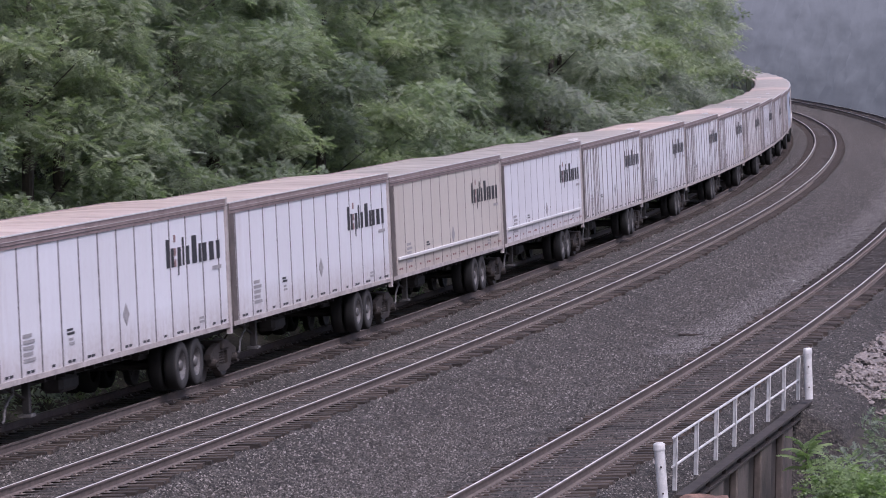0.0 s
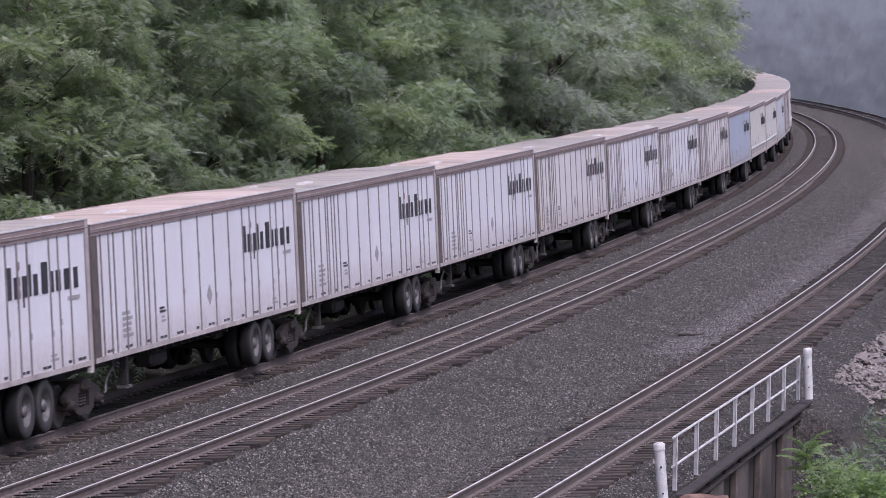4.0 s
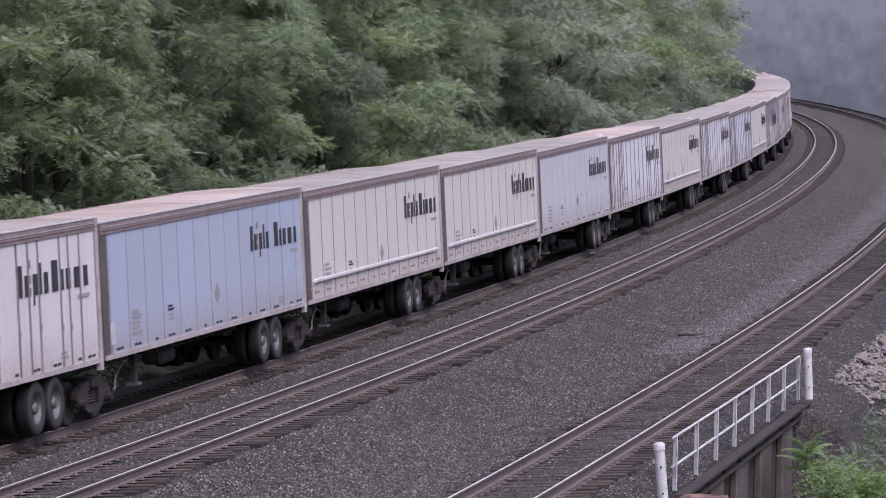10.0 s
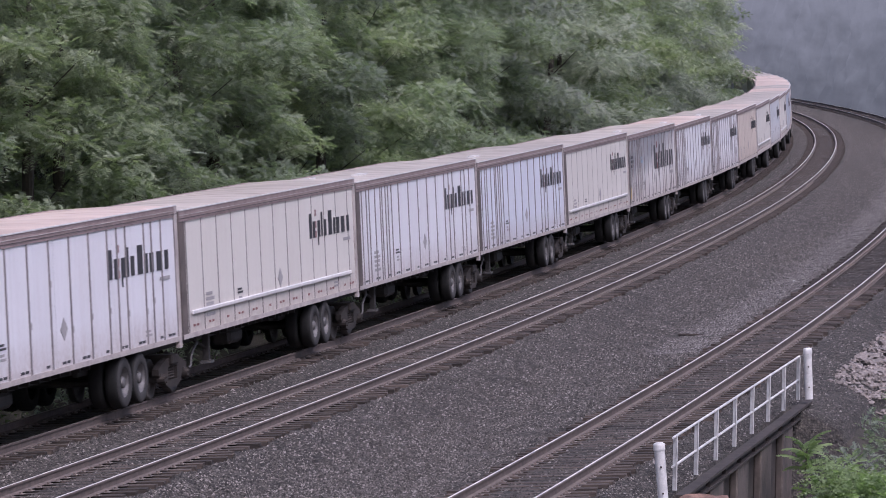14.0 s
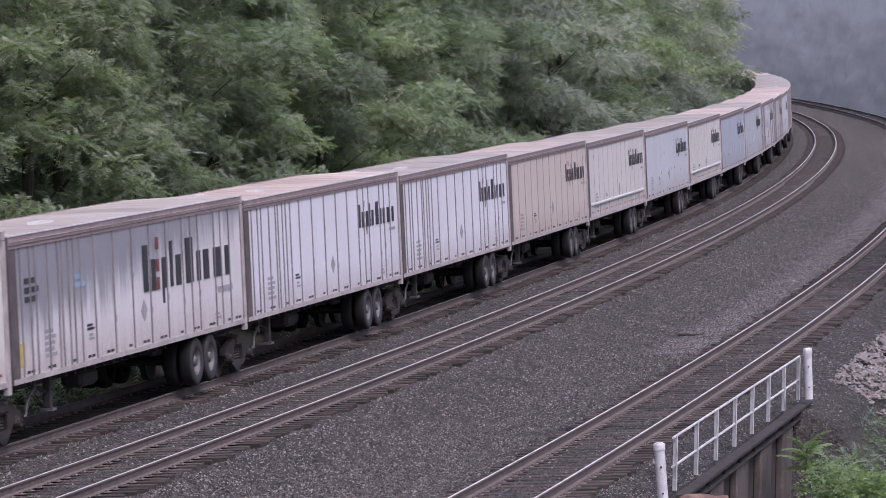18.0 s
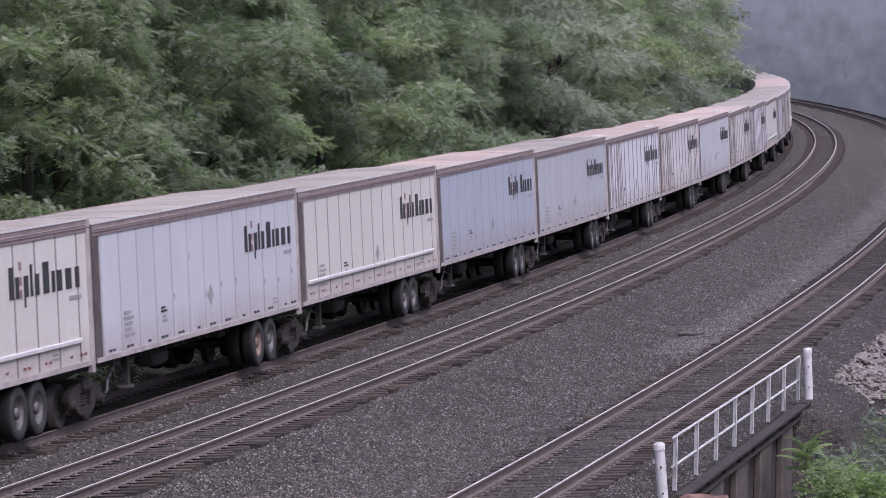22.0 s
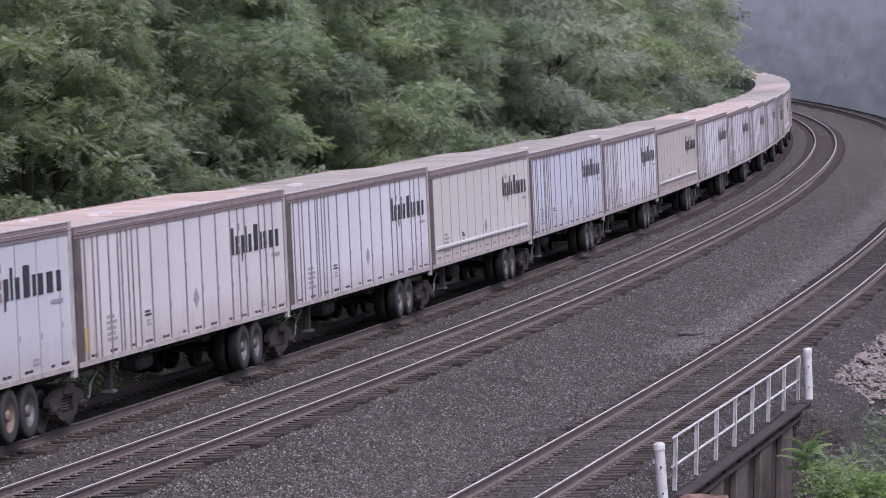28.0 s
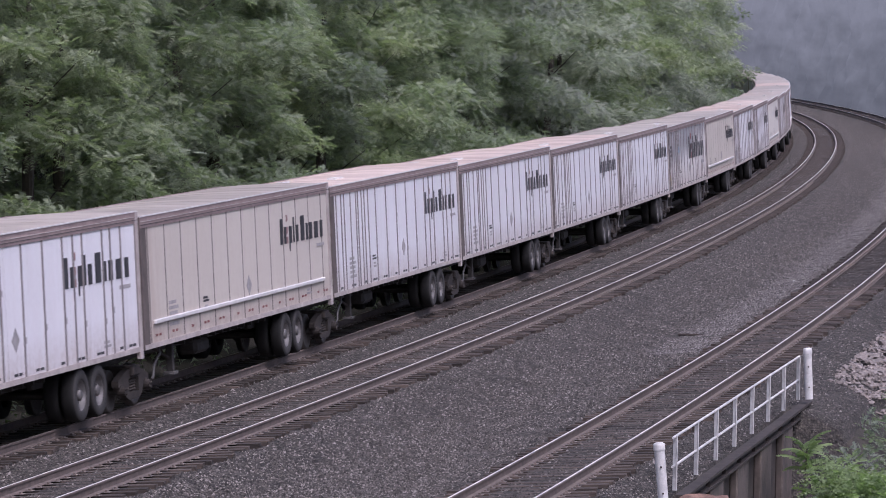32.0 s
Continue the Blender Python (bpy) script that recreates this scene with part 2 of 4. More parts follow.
M_PLACARD = grained("weathered_grey_placard", (0.2, 0.19, 0.195), (0.38, 0.36, 0.365), 6, 0.6)
M_LEAF_DARK = leaf_material("deep_green_leaf", (0.152, 0.174, 0.162), (0.299, 0.338, 0.281), (1.0, 1.2, 0.6))
DUST = (0.3, 0.24, 0.2)
RUST = (0.28, 0.17, 0.11)
PAINT = {
    "white": trailer_paint("white_trailer_paint", (0.745, 0.75, 0.795), DUST, 0.17, 0.45, 0.25),
    "bluish": trailer_paint("cool_white_trailer_paint", (0.665, 0.695, 0.785), DUST, 0.14),
    "pale": trailer_paint("pale_smooth_trailer_skin", (0.594, 0.616, 0.655), DUST, 0.2),
    "cream": trailer_paint("cream_trailer_paint", (0.67, 0.645, 0.605), DUST, 0.15),
    "tan": trailer_paint("tan_trailer_paint", (0.61, 0.53, 0.47), DUST, 0.15, 0.45, 0.5),
    "buff": trailer_paint("buff_trailer_paint", (0.58, 0.54, 0.49), DUST, 0.18, 0.45, 0.35),
    "rusty": trailer_paint("rust_streaked_white_paint", (0.7, 0.685, 0.695), RUST, 0.16, 0.45, 0.9),
    "blue": trailer_paint("light_blue_trailer_paint", (0.414, 0.482, 0.594), DUST, 0.2),
    "dusty_blue": trailer_paint("dusty_blue_trailer_paint", (0.426, 0.470, 0.549), DUST, 0.2),
    "slate": trailer_paint("blue_grey_trailer_paint", (0.482, 0.510, 0.549), DUST, 0.2),
    "metal": trailer_paint("mottled_silver_skin", (0.694, 0.672, 0.672), DUST, 0.2, 0.4, 0.0, (0.42, 0.43, 0.47)),
}


# ---------------------------------------------------------------- building helpers
def box(bm, x0, x1, y0, y1, z0, z1, bevel=0.0):
    ret = bmesh.ops.create_cube(bm, size=1)
    vs = ret["verts"]
    for v in vs:
        v.co = Vector(((x0 + x1) / 2 + v.co.x * (x1 - x0), (y0 + y1) / 2 + v.co.y * (y1 - y0), (z0 + z1) / 2 + v.co.z * (z1 - z0)))
    if bevel:
        es = list({e for v in vs for e in v.link_edges})
        bmesh.ops.bevel(bm, geom=es, offset=bevel, segments=1, affect="EDGES")
    return vs


def tube(bm, a, b, r0, r1=None, n=8, caps=True):
    a, b = Vector(a), Vector(b)
    r1 = r0 if r1 is None else r1
    ret = bmesh.ops.create_cone(bm, cap_ends=caps, segments=n, radius1=r0, radius2=r1, depth=(b - a).length)
    m = Matrix.Translation((a + b) / 2) @ (b - a).to_track_quat("Z", "Y").to_matrix().to_4x4()
    bmesh.ops.transform(bm, matrix=m, verts=ret["verts"])
    return ret["verts"]


def lathe(bm, profile, n=20, axis="y"):
    """Turn a profile of (radius, along) about the axis."""
    rings = []
    for r, a in profile:
        ring = []
        for i in range(n):
            t = 2 * math.pi * i / n
            p = (r * math.cos(t), a, r * math.sin(t)) if axis == "y" else (r * math.cos(t), r * math.sin(t), a)
            ring.append(bm.verts.new(p))
        rings.append(ring)
    for r0, r1 in zip(rings, rings[1:]):
        for i in range(n):
            bm.faces.new((r0[i], r0[(i + 1) % n], r1[(i + 1) % n], r1[i]))
    bmesh.ops.recalc_face_normals(bm, faces=bm.faces)


def to_mesh(name, bm, mat, smooth=False):
    me = bpy.data.meshes.new(name)
    bm.to_mesh(me)
    bm.free()
    me.materials.append(mat)
    if smooth:
        for p in me.polygons:
            p.use_smooth = True
    return me


def part(name, bm, mat, parent, label="", at=None, smooth=False):
    """One mesh object under a thing or a part."""
    me = bm if isinstance(bm, bpy.types.Mesh) else to_mesh(name, bm, mat, smooth)
    ob = new(name, me)
    ob.parent = parent
    if at is not None:
        ob.matrix_basis = at
    if label:
        ob["label"] = label
    return ob


def boxed(name, mat, parent, *dims, bevel=0.0, label=""):
    bm = bmesh.new()
    box(bm, *dims, bevel=bevel)
    return part(name, bm, mat, parent, label)


def mesh_from(name, verts, faces, mat, smooth=False):
    me = bpy.data.meshes.new(name)
    me.from_pydata([tuple(v) for v in verts], [], [tuple(f) for f in faces])
    me.materials.append(mat)
    if smooth:
        me.polygons.foreach_set("use_smooth", [True] * len(me.polygons))
    return me


# ---------------------------------------------------------------- ground, ballast, tracks
def ground_height(s, u):
    """Height of the land across the line."""
    hump = 0.6 * math.sin(s * 0.11 + u * 0.3) + 0.4 * math.sin(s * 0.27 - u * 0.21)
    left = [(-500, 62), (-400, 58), (-120, 40), (-40, 20), (-18, 6.5), (-11, 1.6), (-8.2, -0.6), (-6.6, -0.95), (-5.6, -0.75)]
    right = [(9.6, -0.75), (10.6, -1.0), (12.5, -2.3), (16.0, -4.6), (24, -5.5), (60, -6), (200, 10), (400, 40), (900, 90)]
    if u <= -5.6:
        z = float(np.interp(u, [p[0] for p in left], [p[1] for p in left]))
        return z + (hump * min(1, max(0, (-u - 9) / 10)) if u < -9 else 0)
    if u >= 9.6:
        z = float(np.interp(u, [p[0] for p in right], [p[1] for p in right]))
        hollow = min(1, max(0, (s + 15) / 1.5))
        hollow *= min(1, max(0, (-0.5 - s) / 1.5)) if u > 11.5 else min(1, max(0, (7.2 - s) / 1.2)) if u < 10.9 else min(1, max(0, (3 - s) / 3.0))
        if u > 9.61:
            z = z * (1 - hollow) + hollow * min(z, -3.0 - 0.1 * (u - 9.8))
        return z + (hump * 0.3 * min(1, (u - 11) / 6) if u > 11 else 0)
    return -0.75


def sheet(name, s_values, u_values, height, mat):
    """A sheet over the land, laid out along the line."""
    verts, faces = [], []
    nu = len(u_values)
    for s in s_values:
        for u in u_values:
            p = line(s, u, 0)
            verts.append((p[0], p[1], height(s, u)))
    for i in range(len(s_values) - 1):
        for j in range(nu - 1):
            a = i * nu + j
            faces.append((a, a + 1, a + nu + 1, a + nu))
    return new(name, mesh_from(name, verts, faces, mat, True))


# land along the line out to the horizon
ground = sheet("ground", list(range(-760, -40, 10)) + list(range(-40, 60, 2)) + list(range(60, 1120, 10)), [-500, -300, -160, -120, -80, -55, -40, -30, -24, -18, -14, -11, -8.2, -6.6, -5.6, -3, 0, 3, 6, 9.6, 9.62, 9.9, 10.6, 11.5, 12.5, 14, 16, 20, 26, 40, 60, 100, 140, 220, 400, 900], ground_height, M_EARTH)
tagged(ground, "dark leafy earth of a wooded railway cutting", "ground", kind="structure")


def ballast_height(s, u):
    """Stone up to the tops of the sleepers, shoulders beside them, dips between the tracks, a bank to the right."""
    z = -0.8
    for c in (U_TRAIN, U_MID, U_RIGHT):
        d = abs(u - c)
        if d < 1.9:
            z = max(z, float(np.interp(d, (0.45, 0.62, 1.3, 1.45, 1.6, 1.9), (-0.192, -0.26, -0.265, -0.25, -0.27, -0.36))) + (u - c) * math.sin(CANT))
        else:
            z = max(z, -0.36 - (d - 1.9) * 0.18)
    if 1.6 < u < 5.7:
        z = max(z, -0.47)
    if u > 9.61:
        if -13.6 < s < 6.8:
            return -3.6
        z = min(z, -0.36 - max(0, u - 9.82) * 0.55) - (0.5 if u > 10.9 else 0)
    z -= max(0, -5.2 - u) * 0.45
    rough = 0.003 if any(abs(u - c) < 1.05 for c in (U_TRAIN, U_MID, U_RIGHT)) else 0.03
    return z + rough * math.sin(s * 1.7 + u * 2.3) + rough * math.sin(s * 3.1 - u * 4.1)


BALLAST_U = sorted({-6.4, -5.8, 2.6, 3.2, 3.9, 4.6, 9.57, 9.62, 9.84, 10.4, 10.7, 11.0} | {c + d for c in (U_TRAIN, U_MID, U_RIGHT) for d in (-1.6, -1.45, -1.25, -0.62, -0.45, 0.0, 0.45, 0.62, 1.25, 1.45, 1.6)} | {U_RIGHT + 1.95})
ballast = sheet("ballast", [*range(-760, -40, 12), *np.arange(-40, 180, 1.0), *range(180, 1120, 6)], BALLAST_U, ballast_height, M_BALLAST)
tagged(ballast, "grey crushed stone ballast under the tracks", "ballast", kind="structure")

RAIL_PROFILE = [(-0.07, -0.175), (0.07, -0.175), (0.07, -0.163), (0.012, -0.14), (0.012, -0.045), (0.036, -0.034), (0.038, -0.018), (0.038, -0.006), (0.02, 0.0), (-0.02, 0.0), (-0.038, -0.006), (-0.038, -0.018), (-0.036, -0.034), (-0.012, -0.045), (-0.012, -0.14), (-0.07, -0.163)]


def build_track(centre, label):
    track = tagged(new("railway_track"), label, "railway track", kind="structure")
    svals = [*range(-760, -40, 10), *np.arange(-40, 200, 2.0), *np.arange(200, 420, 1.5), *range(420, 1120, 4)]
    for side in (-1, 1):
        verts, faces = [], []
        n = len(RAIL_PROFILE)
        for s in svals:
            for a, z in RAIL_PROFILE:
                verts.append(on_track(s, centre, side * GAUGE / 2 + a, z))
        for i in range(len(svals) - 1):
            for j in range(n):
                faces.append((i * n + j, i * n + (j + 1) % n, (i + 1) * n + (j + 1) % n, (i + 1) * n + j))
        me = mesh_from("rail", verts, faces, M_RAIL)
        me.materials.append(M_RAIL_SHADED if centre == U_TRAIN else M_RAIL_TOP)
        for k, p in enumerate(me.polygons):
            if k % n == 8:
                p.material_index = 1
        part("rail", me, None, track, "steel rail with a head darkened for the train's shade and rusty sides" if centre == U_TRAIN else "steel rail with a polished head and rusty sides")
    return track


TRACKS = [build_track(U_TRAIN, "railway track on dark wooden sleepers under the train"), build_track(U_MID, "empty railway track with bright rails on dark wooden sleepers"), build_track(U_RIGHT, "empty railway track with bright rails beside a small bridge railing")]

# distance: a wooded hill far beyond the curve, its mist painted as a glow
def misty(name):
    m = bpy.data.materials.new(name)
    m.use_nodes = True
    nt = m.node_tree
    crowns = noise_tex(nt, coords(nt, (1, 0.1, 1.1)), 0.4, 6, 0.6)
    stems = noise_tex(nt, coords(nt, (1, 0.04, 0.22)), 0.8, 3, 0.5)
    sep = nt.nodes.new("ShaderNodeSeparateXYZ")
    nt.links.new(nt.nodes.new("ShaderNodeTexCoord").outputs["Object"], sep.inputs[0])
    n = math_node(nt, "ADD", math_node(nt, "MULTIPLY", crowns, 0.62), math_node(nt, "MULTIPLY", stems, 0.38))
    # lighter with height: the mist's brightness goes into the emission colour
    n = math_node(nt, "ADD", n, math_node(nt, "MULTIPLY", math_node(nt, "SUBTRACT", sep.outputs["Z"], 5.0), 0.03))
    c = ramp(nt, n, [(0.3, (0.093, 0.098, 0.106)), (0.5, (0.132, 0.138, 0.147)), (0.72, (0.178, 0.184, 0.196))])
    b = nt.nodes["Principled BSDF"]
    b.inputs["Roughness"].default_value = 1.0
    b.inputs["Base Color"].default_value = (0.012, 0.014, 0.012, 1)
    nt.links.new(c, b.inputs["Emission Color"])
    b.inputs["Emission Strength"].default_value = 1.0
    return m


M_PAINTED_MIST = misty("far_woods_painted_mist")


def backdrop():
    """A steep wooded slope outside the curve, lumpy with its crowns."""
    verts, faces = [], []
    svals = list(range(230, 1000, 3))
    rows = [(12.6 + 0.26 * z, z) for z in (-2.5, 0, 1, 2, 3, 4.5, 6, 7.5, 9, 10.5, 12, 13.5, 15, 17)]
    for s in svals:
        for u, z in rows:
            q = Vector((s * 0.16, z * 0.3, 0))
            bulge = 1.3 * noise.noise(q) + 0.6 * noise.noise(q * 2.7)
            p = line(s, u - bulge, 0)
            verts.append((p[0], p[1], z + (1.5 * noise.noise(q * 1.3) if z > 16 else 0)))
    m = len(rows)
    for i in range(len(svals) - 1):
        for k in range(m - 1):
            a = i * m + k
            faces.append((a, a + m, a + m + 1, a + 1))
    ob = new("backdrop", mesh_from("backdrop", verts, faces, M_PAINTED_MIST, True))
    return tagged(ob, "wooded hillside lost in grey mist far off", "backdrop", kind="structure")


backdrop()


# ---------------------------------------------------------------- the train
LENGTH, PITCH = 16.15, 16.42
BOTTOM, TOP_REAR, TOP_FRONT, HALF = 1.14, 3.90, 3.78, 1.3


def top_at(x):
    return TOP_REAR + (TOP_FRONT - TOP_REAR) * x / LENGTH


def slab(name, mat, parent, x0, x1, y0, y1, z0, top_gap0, label="", top_gap1=None):
    """An upright slab whose upper edge follows the sloping roof, top_gap0 below it."""
    bm = bmesh.new()
    vs = box(bm, x0, x1, y0, y1, z0, 3.0)
    for v in vs:
        if v.co.z > 2:
            v.co.z = top_at(v.co.x) - top_gap0
    return part(name, bm, mat, parent, label)


WORD = [(0.04, 0.22, 0.0, 0.38, 2), (0.31, 0.13, 0.0, 0.255, 1), (0.58, 0.26, -0.12, 0.255, 2), (0.87, 0.09, 0.0, 0.38, 1), (1.0, 0.25, 0.0, 0.255, 2),
        (1.29, 0.36, 0.0, 0.38, 2), (1.69, 0.13, 0.0, 0.255, 1), (1.86, 0.28, 0.0, 0.255, 2), (2.17, 0.36, 0.0, 0.255, 3), (2.57, 0.26, 0.0, 0.255, 2)]


def wordmark(parent, x_left, z, size, y, gap=0.0):
    """Plain blocks of the wordmark's size, with a column of red dots; x runs towards the front."""
    bm = bmesh.new()
    for k, (a, w, z0, z1, bars) in enumerate(WORD):
        off = gap if k >= 5 else 0.0
        pad = 0.0 if bars == 1 else 0.17 * w
        box(bm, x_left - (a + off + w - pad) * size, x_left - (a + off + pad) * size, y, y + 0.006, z + max(z0, 0.0) * size, z + z1 * size)
        if z0 < 0:
            box(bm, x_left - (a + off + 0.4 * w) * size, x_left - (a + off + pad) * size, y, y + 0.006, z + z0 * size, z)
    part("wordmark", bm, M_BLACK, parent, "dark bars of a large wordmark")["kind"] = "stuff"
    bm = bmesh.new()
    for zz in (0.0, 0.15, 0.33):
        box(bm, x_left - 0.55 * size, x_left - 0.46 * size, y, y + 0.006, z + zz * size, z + (zz + 0.1) * size)
    part("wordmark_dots", bm, M_RED if size > 2 else M_DOT, parent, "column of faded red dots")["kind"] = "stuff"
    bm = bmesh.new()
    box(bm, x_left - (2.83 + gap) * size, x_left - (2.35 + gap) * size, y, y + 0.005, z - 0.14 * size, z - 0.09 * size)
    part("wordmark_underline", bm, M_GREY_MARK, parent)


def bars_block(name, parent, x, z, w, h, rows, y, mat):
    bm = bmesh.new()
    step = h / rows
    for i in range(rows):
        ww = w * (0.7 + 0.3 * ((i * 37) % 10) / 10)
        box(bm, x - ww, x, y, y + 0.005, z - i * step - step * 0.62, z - i * step)
    return part(name, bm, mat, parent)


def tyre_mesh():
    bm = bmesh.new()
    lathe(bm, [(0.29, -0.12), (0.31, -0.14), (0.45, -0.145), (0.495, -0.12), (0.51, -0.06), (0.51, 0.06), (0.495, 0.12), (0.45, 0.145), (0.31, 0.14), (0.29, 0.12)], 24)
    lathe(bm, [(r, a - 0.34) for r, a in [(0.29, -0.12), (0.31, -0.14), (0.45, -0.145), (0.495, -0.12), (0.51, -0.06), (0.51, 0.06), (0.495, 0.12), (0.45, 0.145), (0.31, 0.14), (0.29, 0.12)]], 20)
    me = to_mesh("tyre", bm, M_TYRE_SHADED, True)
    me.materials.append(M_SIDEWALL)
    for p in me.polygons:
        # only the outer face is lighter; the rest keeps the painted shade
        if p.normal.y > 0.7 and p.center.y > 0:
            p.material_index = 1
    return me


def rim_mesh(mat, name):
    bm = bmesh.new()
    lathe(bm, [(0.0, 0.03), (0.1, 0.035), (0.11, 0.1), (0.09, 0.12), (0.0, 0.12)], 14)
    lathe(bm, [(0.02, 0.03), (0.18, 0.0), (0.25, 0.02), (0.28, 0.11), (0.3, 0.125), (0.3, 0.1), (0.285, -0.1)], 24)
    for i in range(8):
        t = i * math.pi / 4
        tube(bm, (0.15 * math.cos(t), 0.02, 0.15 * math.sin(t)), (0.15 * math.cos(t), 0.06, 0.15 * math.sin(t)), 0.014, n=6)
    return to_mesh(name, bm, mat, True)


TYRE, RIM, RIM_RUST = tyre_mesh(), rim_mesh(M_RIM, "rim"), rim_mesh(M_RUST_RIM, "rim")
SEAMS = [0.72, 1.98, 3.22, 4.46, 5.7, 6.94, 8.18, 9.42, 10.66, 11.9, 13.14, 14.38, 15.62]
RIBS = [0.12, 1.12, 1.8, 2.32, 3.6, 4.18, 4.82, 6.02, 7.25, 8.49, 9.76, 11.02, 11.91, 12.34, 12.66, 13.08, 13.31, 13.94, 14.65, 14.98, 15.52]


def build_trailer(style, paint, roof, label, rust_rims=False, big_mark=False, seed=0):
    rnd = random.Random(seed)
    t = tagged(new("road_rail_trailer"), label, "trailer", "trailers of the freight train")
    skin = PAINT[paint]
    y = HALF
    rail_h = 0.22
    # shell: front wall, far side, floor, rear frame
    slab("front_wall", M_CORNER, t, LENGTH - 0.08, LENGTH, -y, y, BOTTOM + 0.02, 0.02)
    slab("side_wall", skin, t, 0.06, LENGTH - 0.08, -y, -y + 0.05, BOTTOM + 0.12, 0.02)
    slab("side_backing", M_SEAM, t, 0.06, LENGTH - 0.08, y - 0.06, y - 0.004, BOTTOM + 0.1, 0.04)
    boxed("floor", M_DARK_STEEL, t, 0.05, LENGTH - 0.05, -y + 0.06, y - 0.07, BOTTOM + 0.02, BOTTOM + 0.16)
    slab("rear_door", skin, t, -0.03, 0.06, -y + 0.06, 0, BOTTOM + 0.15, 0.12)
    slab("rear_door", skin, t, -0.03, 0.06, 0.01, y - 0.06, BOTTOM + 0.15, 0.12)
    for sy in (-1, 1):
        slab("rear_post", M_SILL, t, -0.06, 0.12, sy * y - 0.06, sy * y + 0.03, BOTTOM - 0.14, 0.0, "scuffed pale rear corner post")
    slab("front_post", M_CORNER, t, LENGTH - 0.4, LENGTH + 0.02, y - 0.07, y + 0.015, BOTTOM, 0.0, "grimed front corner post")
    # roof with a slight camber
    bm = bmesh.new()
    ny = 6
    stations = [-0.05, LENGTH + 0.02]
    for k in range(1, 12):
        x = LENGTH * k / 12
        stations += [x - 0.06, x - 0.03, x + 0.03, x + 0.06]
    stations.sort()
    grid = []
    for i, x in enumerate(stations):
        ridge = 0.006 if i % 4 in (2, 3) and 0 < i < len(stations) - 1 else 0.0
        row = []
        for j in range(ny + 1):
            yy = -y + 2 * y * j / ny
            row.append(bm.verts.new((x, yy, top_at(x) + 0.035 * (1 - (yy / y) ** 2) + ridge + rnd.uniform(-0.003, 0.003))))
        grid.append(row)
    for i in range(len(stations) - 1):
        for j in range(ny):
            bm.faces.new((grid[i][j], grid[i + 1][j], grid[i + 1][j + 1], grid[i][j + 1]))
    bmesh.ops.solidify(bm, geom=bm.faces[:], thickness=0.03)
    part("roof", bm, roof, t)
    # rails along the top and the bottom of the side
    for sy in (-1, 1):
        bm = bmesh.new()
        lo, hi = (y - 0.03, y + 0.022) if sy > 0 else (-y - 0.022, -y + 0.03)
        for v in box(bm, -0.05, LENGTH + 0.01, lo, hi, 0, 1):
            v.co.z = top_at(v.co.x) - (rail_h if v.co.z < 0.5 else -0.015)
        part("top_rail", bm, M_TOP_RAIL, t, "brown grimed rail under the roof edge")
    for dz in (0.085, 0.15):
        bm = bmesh.new()
        for v in box(bm, -0.05, LENGTH + 0.01, y + 0.018, y + 0.032, 0, 1):
            v.co.z = top_at(v.co.x) - dz - (0.014 if v.co.z < 0.5 else 0)
        part("top_rail_lip", bm, M_SILL if dz < 0.1 else M_SEAM, t)
    bm = bmesh.new()
    for v in box(bm, -0.05, LENGTH + 0.01, y - 0.02, y + 0.034, 0, 1):
        v.co.z = top_at(v.co.x) + (0.0 if v.co.z < 0.5 else 0.024)
    part("roof_edge", bm, M_BELT, t, "thin pale edge strip of the roof")
    boxed("bottom_rail", M_SILL, t, 0.0, LENGTH, y - 0.05, y + 0.02, BOTTOM, BOTTOM + 0.1, label="scuffed pale bottom rail")
    boxed("bottom_rail", M_SILL, t, 0.0, LENGTH, -y - 0.02, -y + 0.05, BOTTOM, BOTTOM + 0.1)
    # side panels
    edges = [0.1, *SEAMS, LENGTH - 0.4]
    gap = {"plate": 0.046, "belt": 0.038, "smooth": 0.02, "rib": 0.006}[style]
    for a, b in zip(edges, edges[1:]):
        slab("side_panel", skin, t, a + gap, b - gap, y - 0.02, y + rnd.uniform(-0.0015, 0.0015), BOTTOM + 0.1, rail_h)
    if style == "rib":
        for x in RIBS:
            slab("rib", M_RIB, t, x - 0.035, x + 0.035, y + 0.003, y + 0.018, BOTTOM + 0.06, rail_h, "")
    if style == "belt":
        bm = bmesh.new()
        box(bm, 0.75, 15.45, y + 0.004, y + 0.06, BOTTOM + 0.47, BOTTOM + 0.56, bevel=0.015)
        part("belt_rail", bm, M_BELT, t, "pale metal rub rail along the side")
    # small bars of reflective tape along the sill
    bm = bmesh.new()
    for k, x in enumerate([0.45, *[s + 0.6 for s in SEAMS[:-1]]]):
        z = BOTTOM + (0.24 if style == "belt" else 0.17)
        w = 0.15 if style == "belt" else 0.2
        box(bm, x - w / 2, x + w / 2, y + 0.003, y + 0.008, z - 0.025, z + 0.025)
        if k % 3 != 1:
            box(bm, x + 0.26 - w / 2, x + 0.26 + w / 2, y + 0.003, y + 0.008, z - 0.025, z + 0.025)
    part("marker_tape", bm, M_RED if style == "belt" else M_BLACK, t, "short reflective tape bars along the sill")["kind"] = "stuff"
    # markings
    if big_mark:
        wordmark(t, 7.9, 2.28, 2.45, y + 0.007)
        bars_block("fleet_marking", t, 15.3, 3.0, 0.9, 0.5, 3, y + 0.004, M_BLACK)
    else:
        wordmark(t, 4.87, 2.66, 1.52 if style != "smooth" or paint == "pale" else 1.42, y + 0.007, 0.22 if paint in ("blue", "dusty_blue") else 0.0)
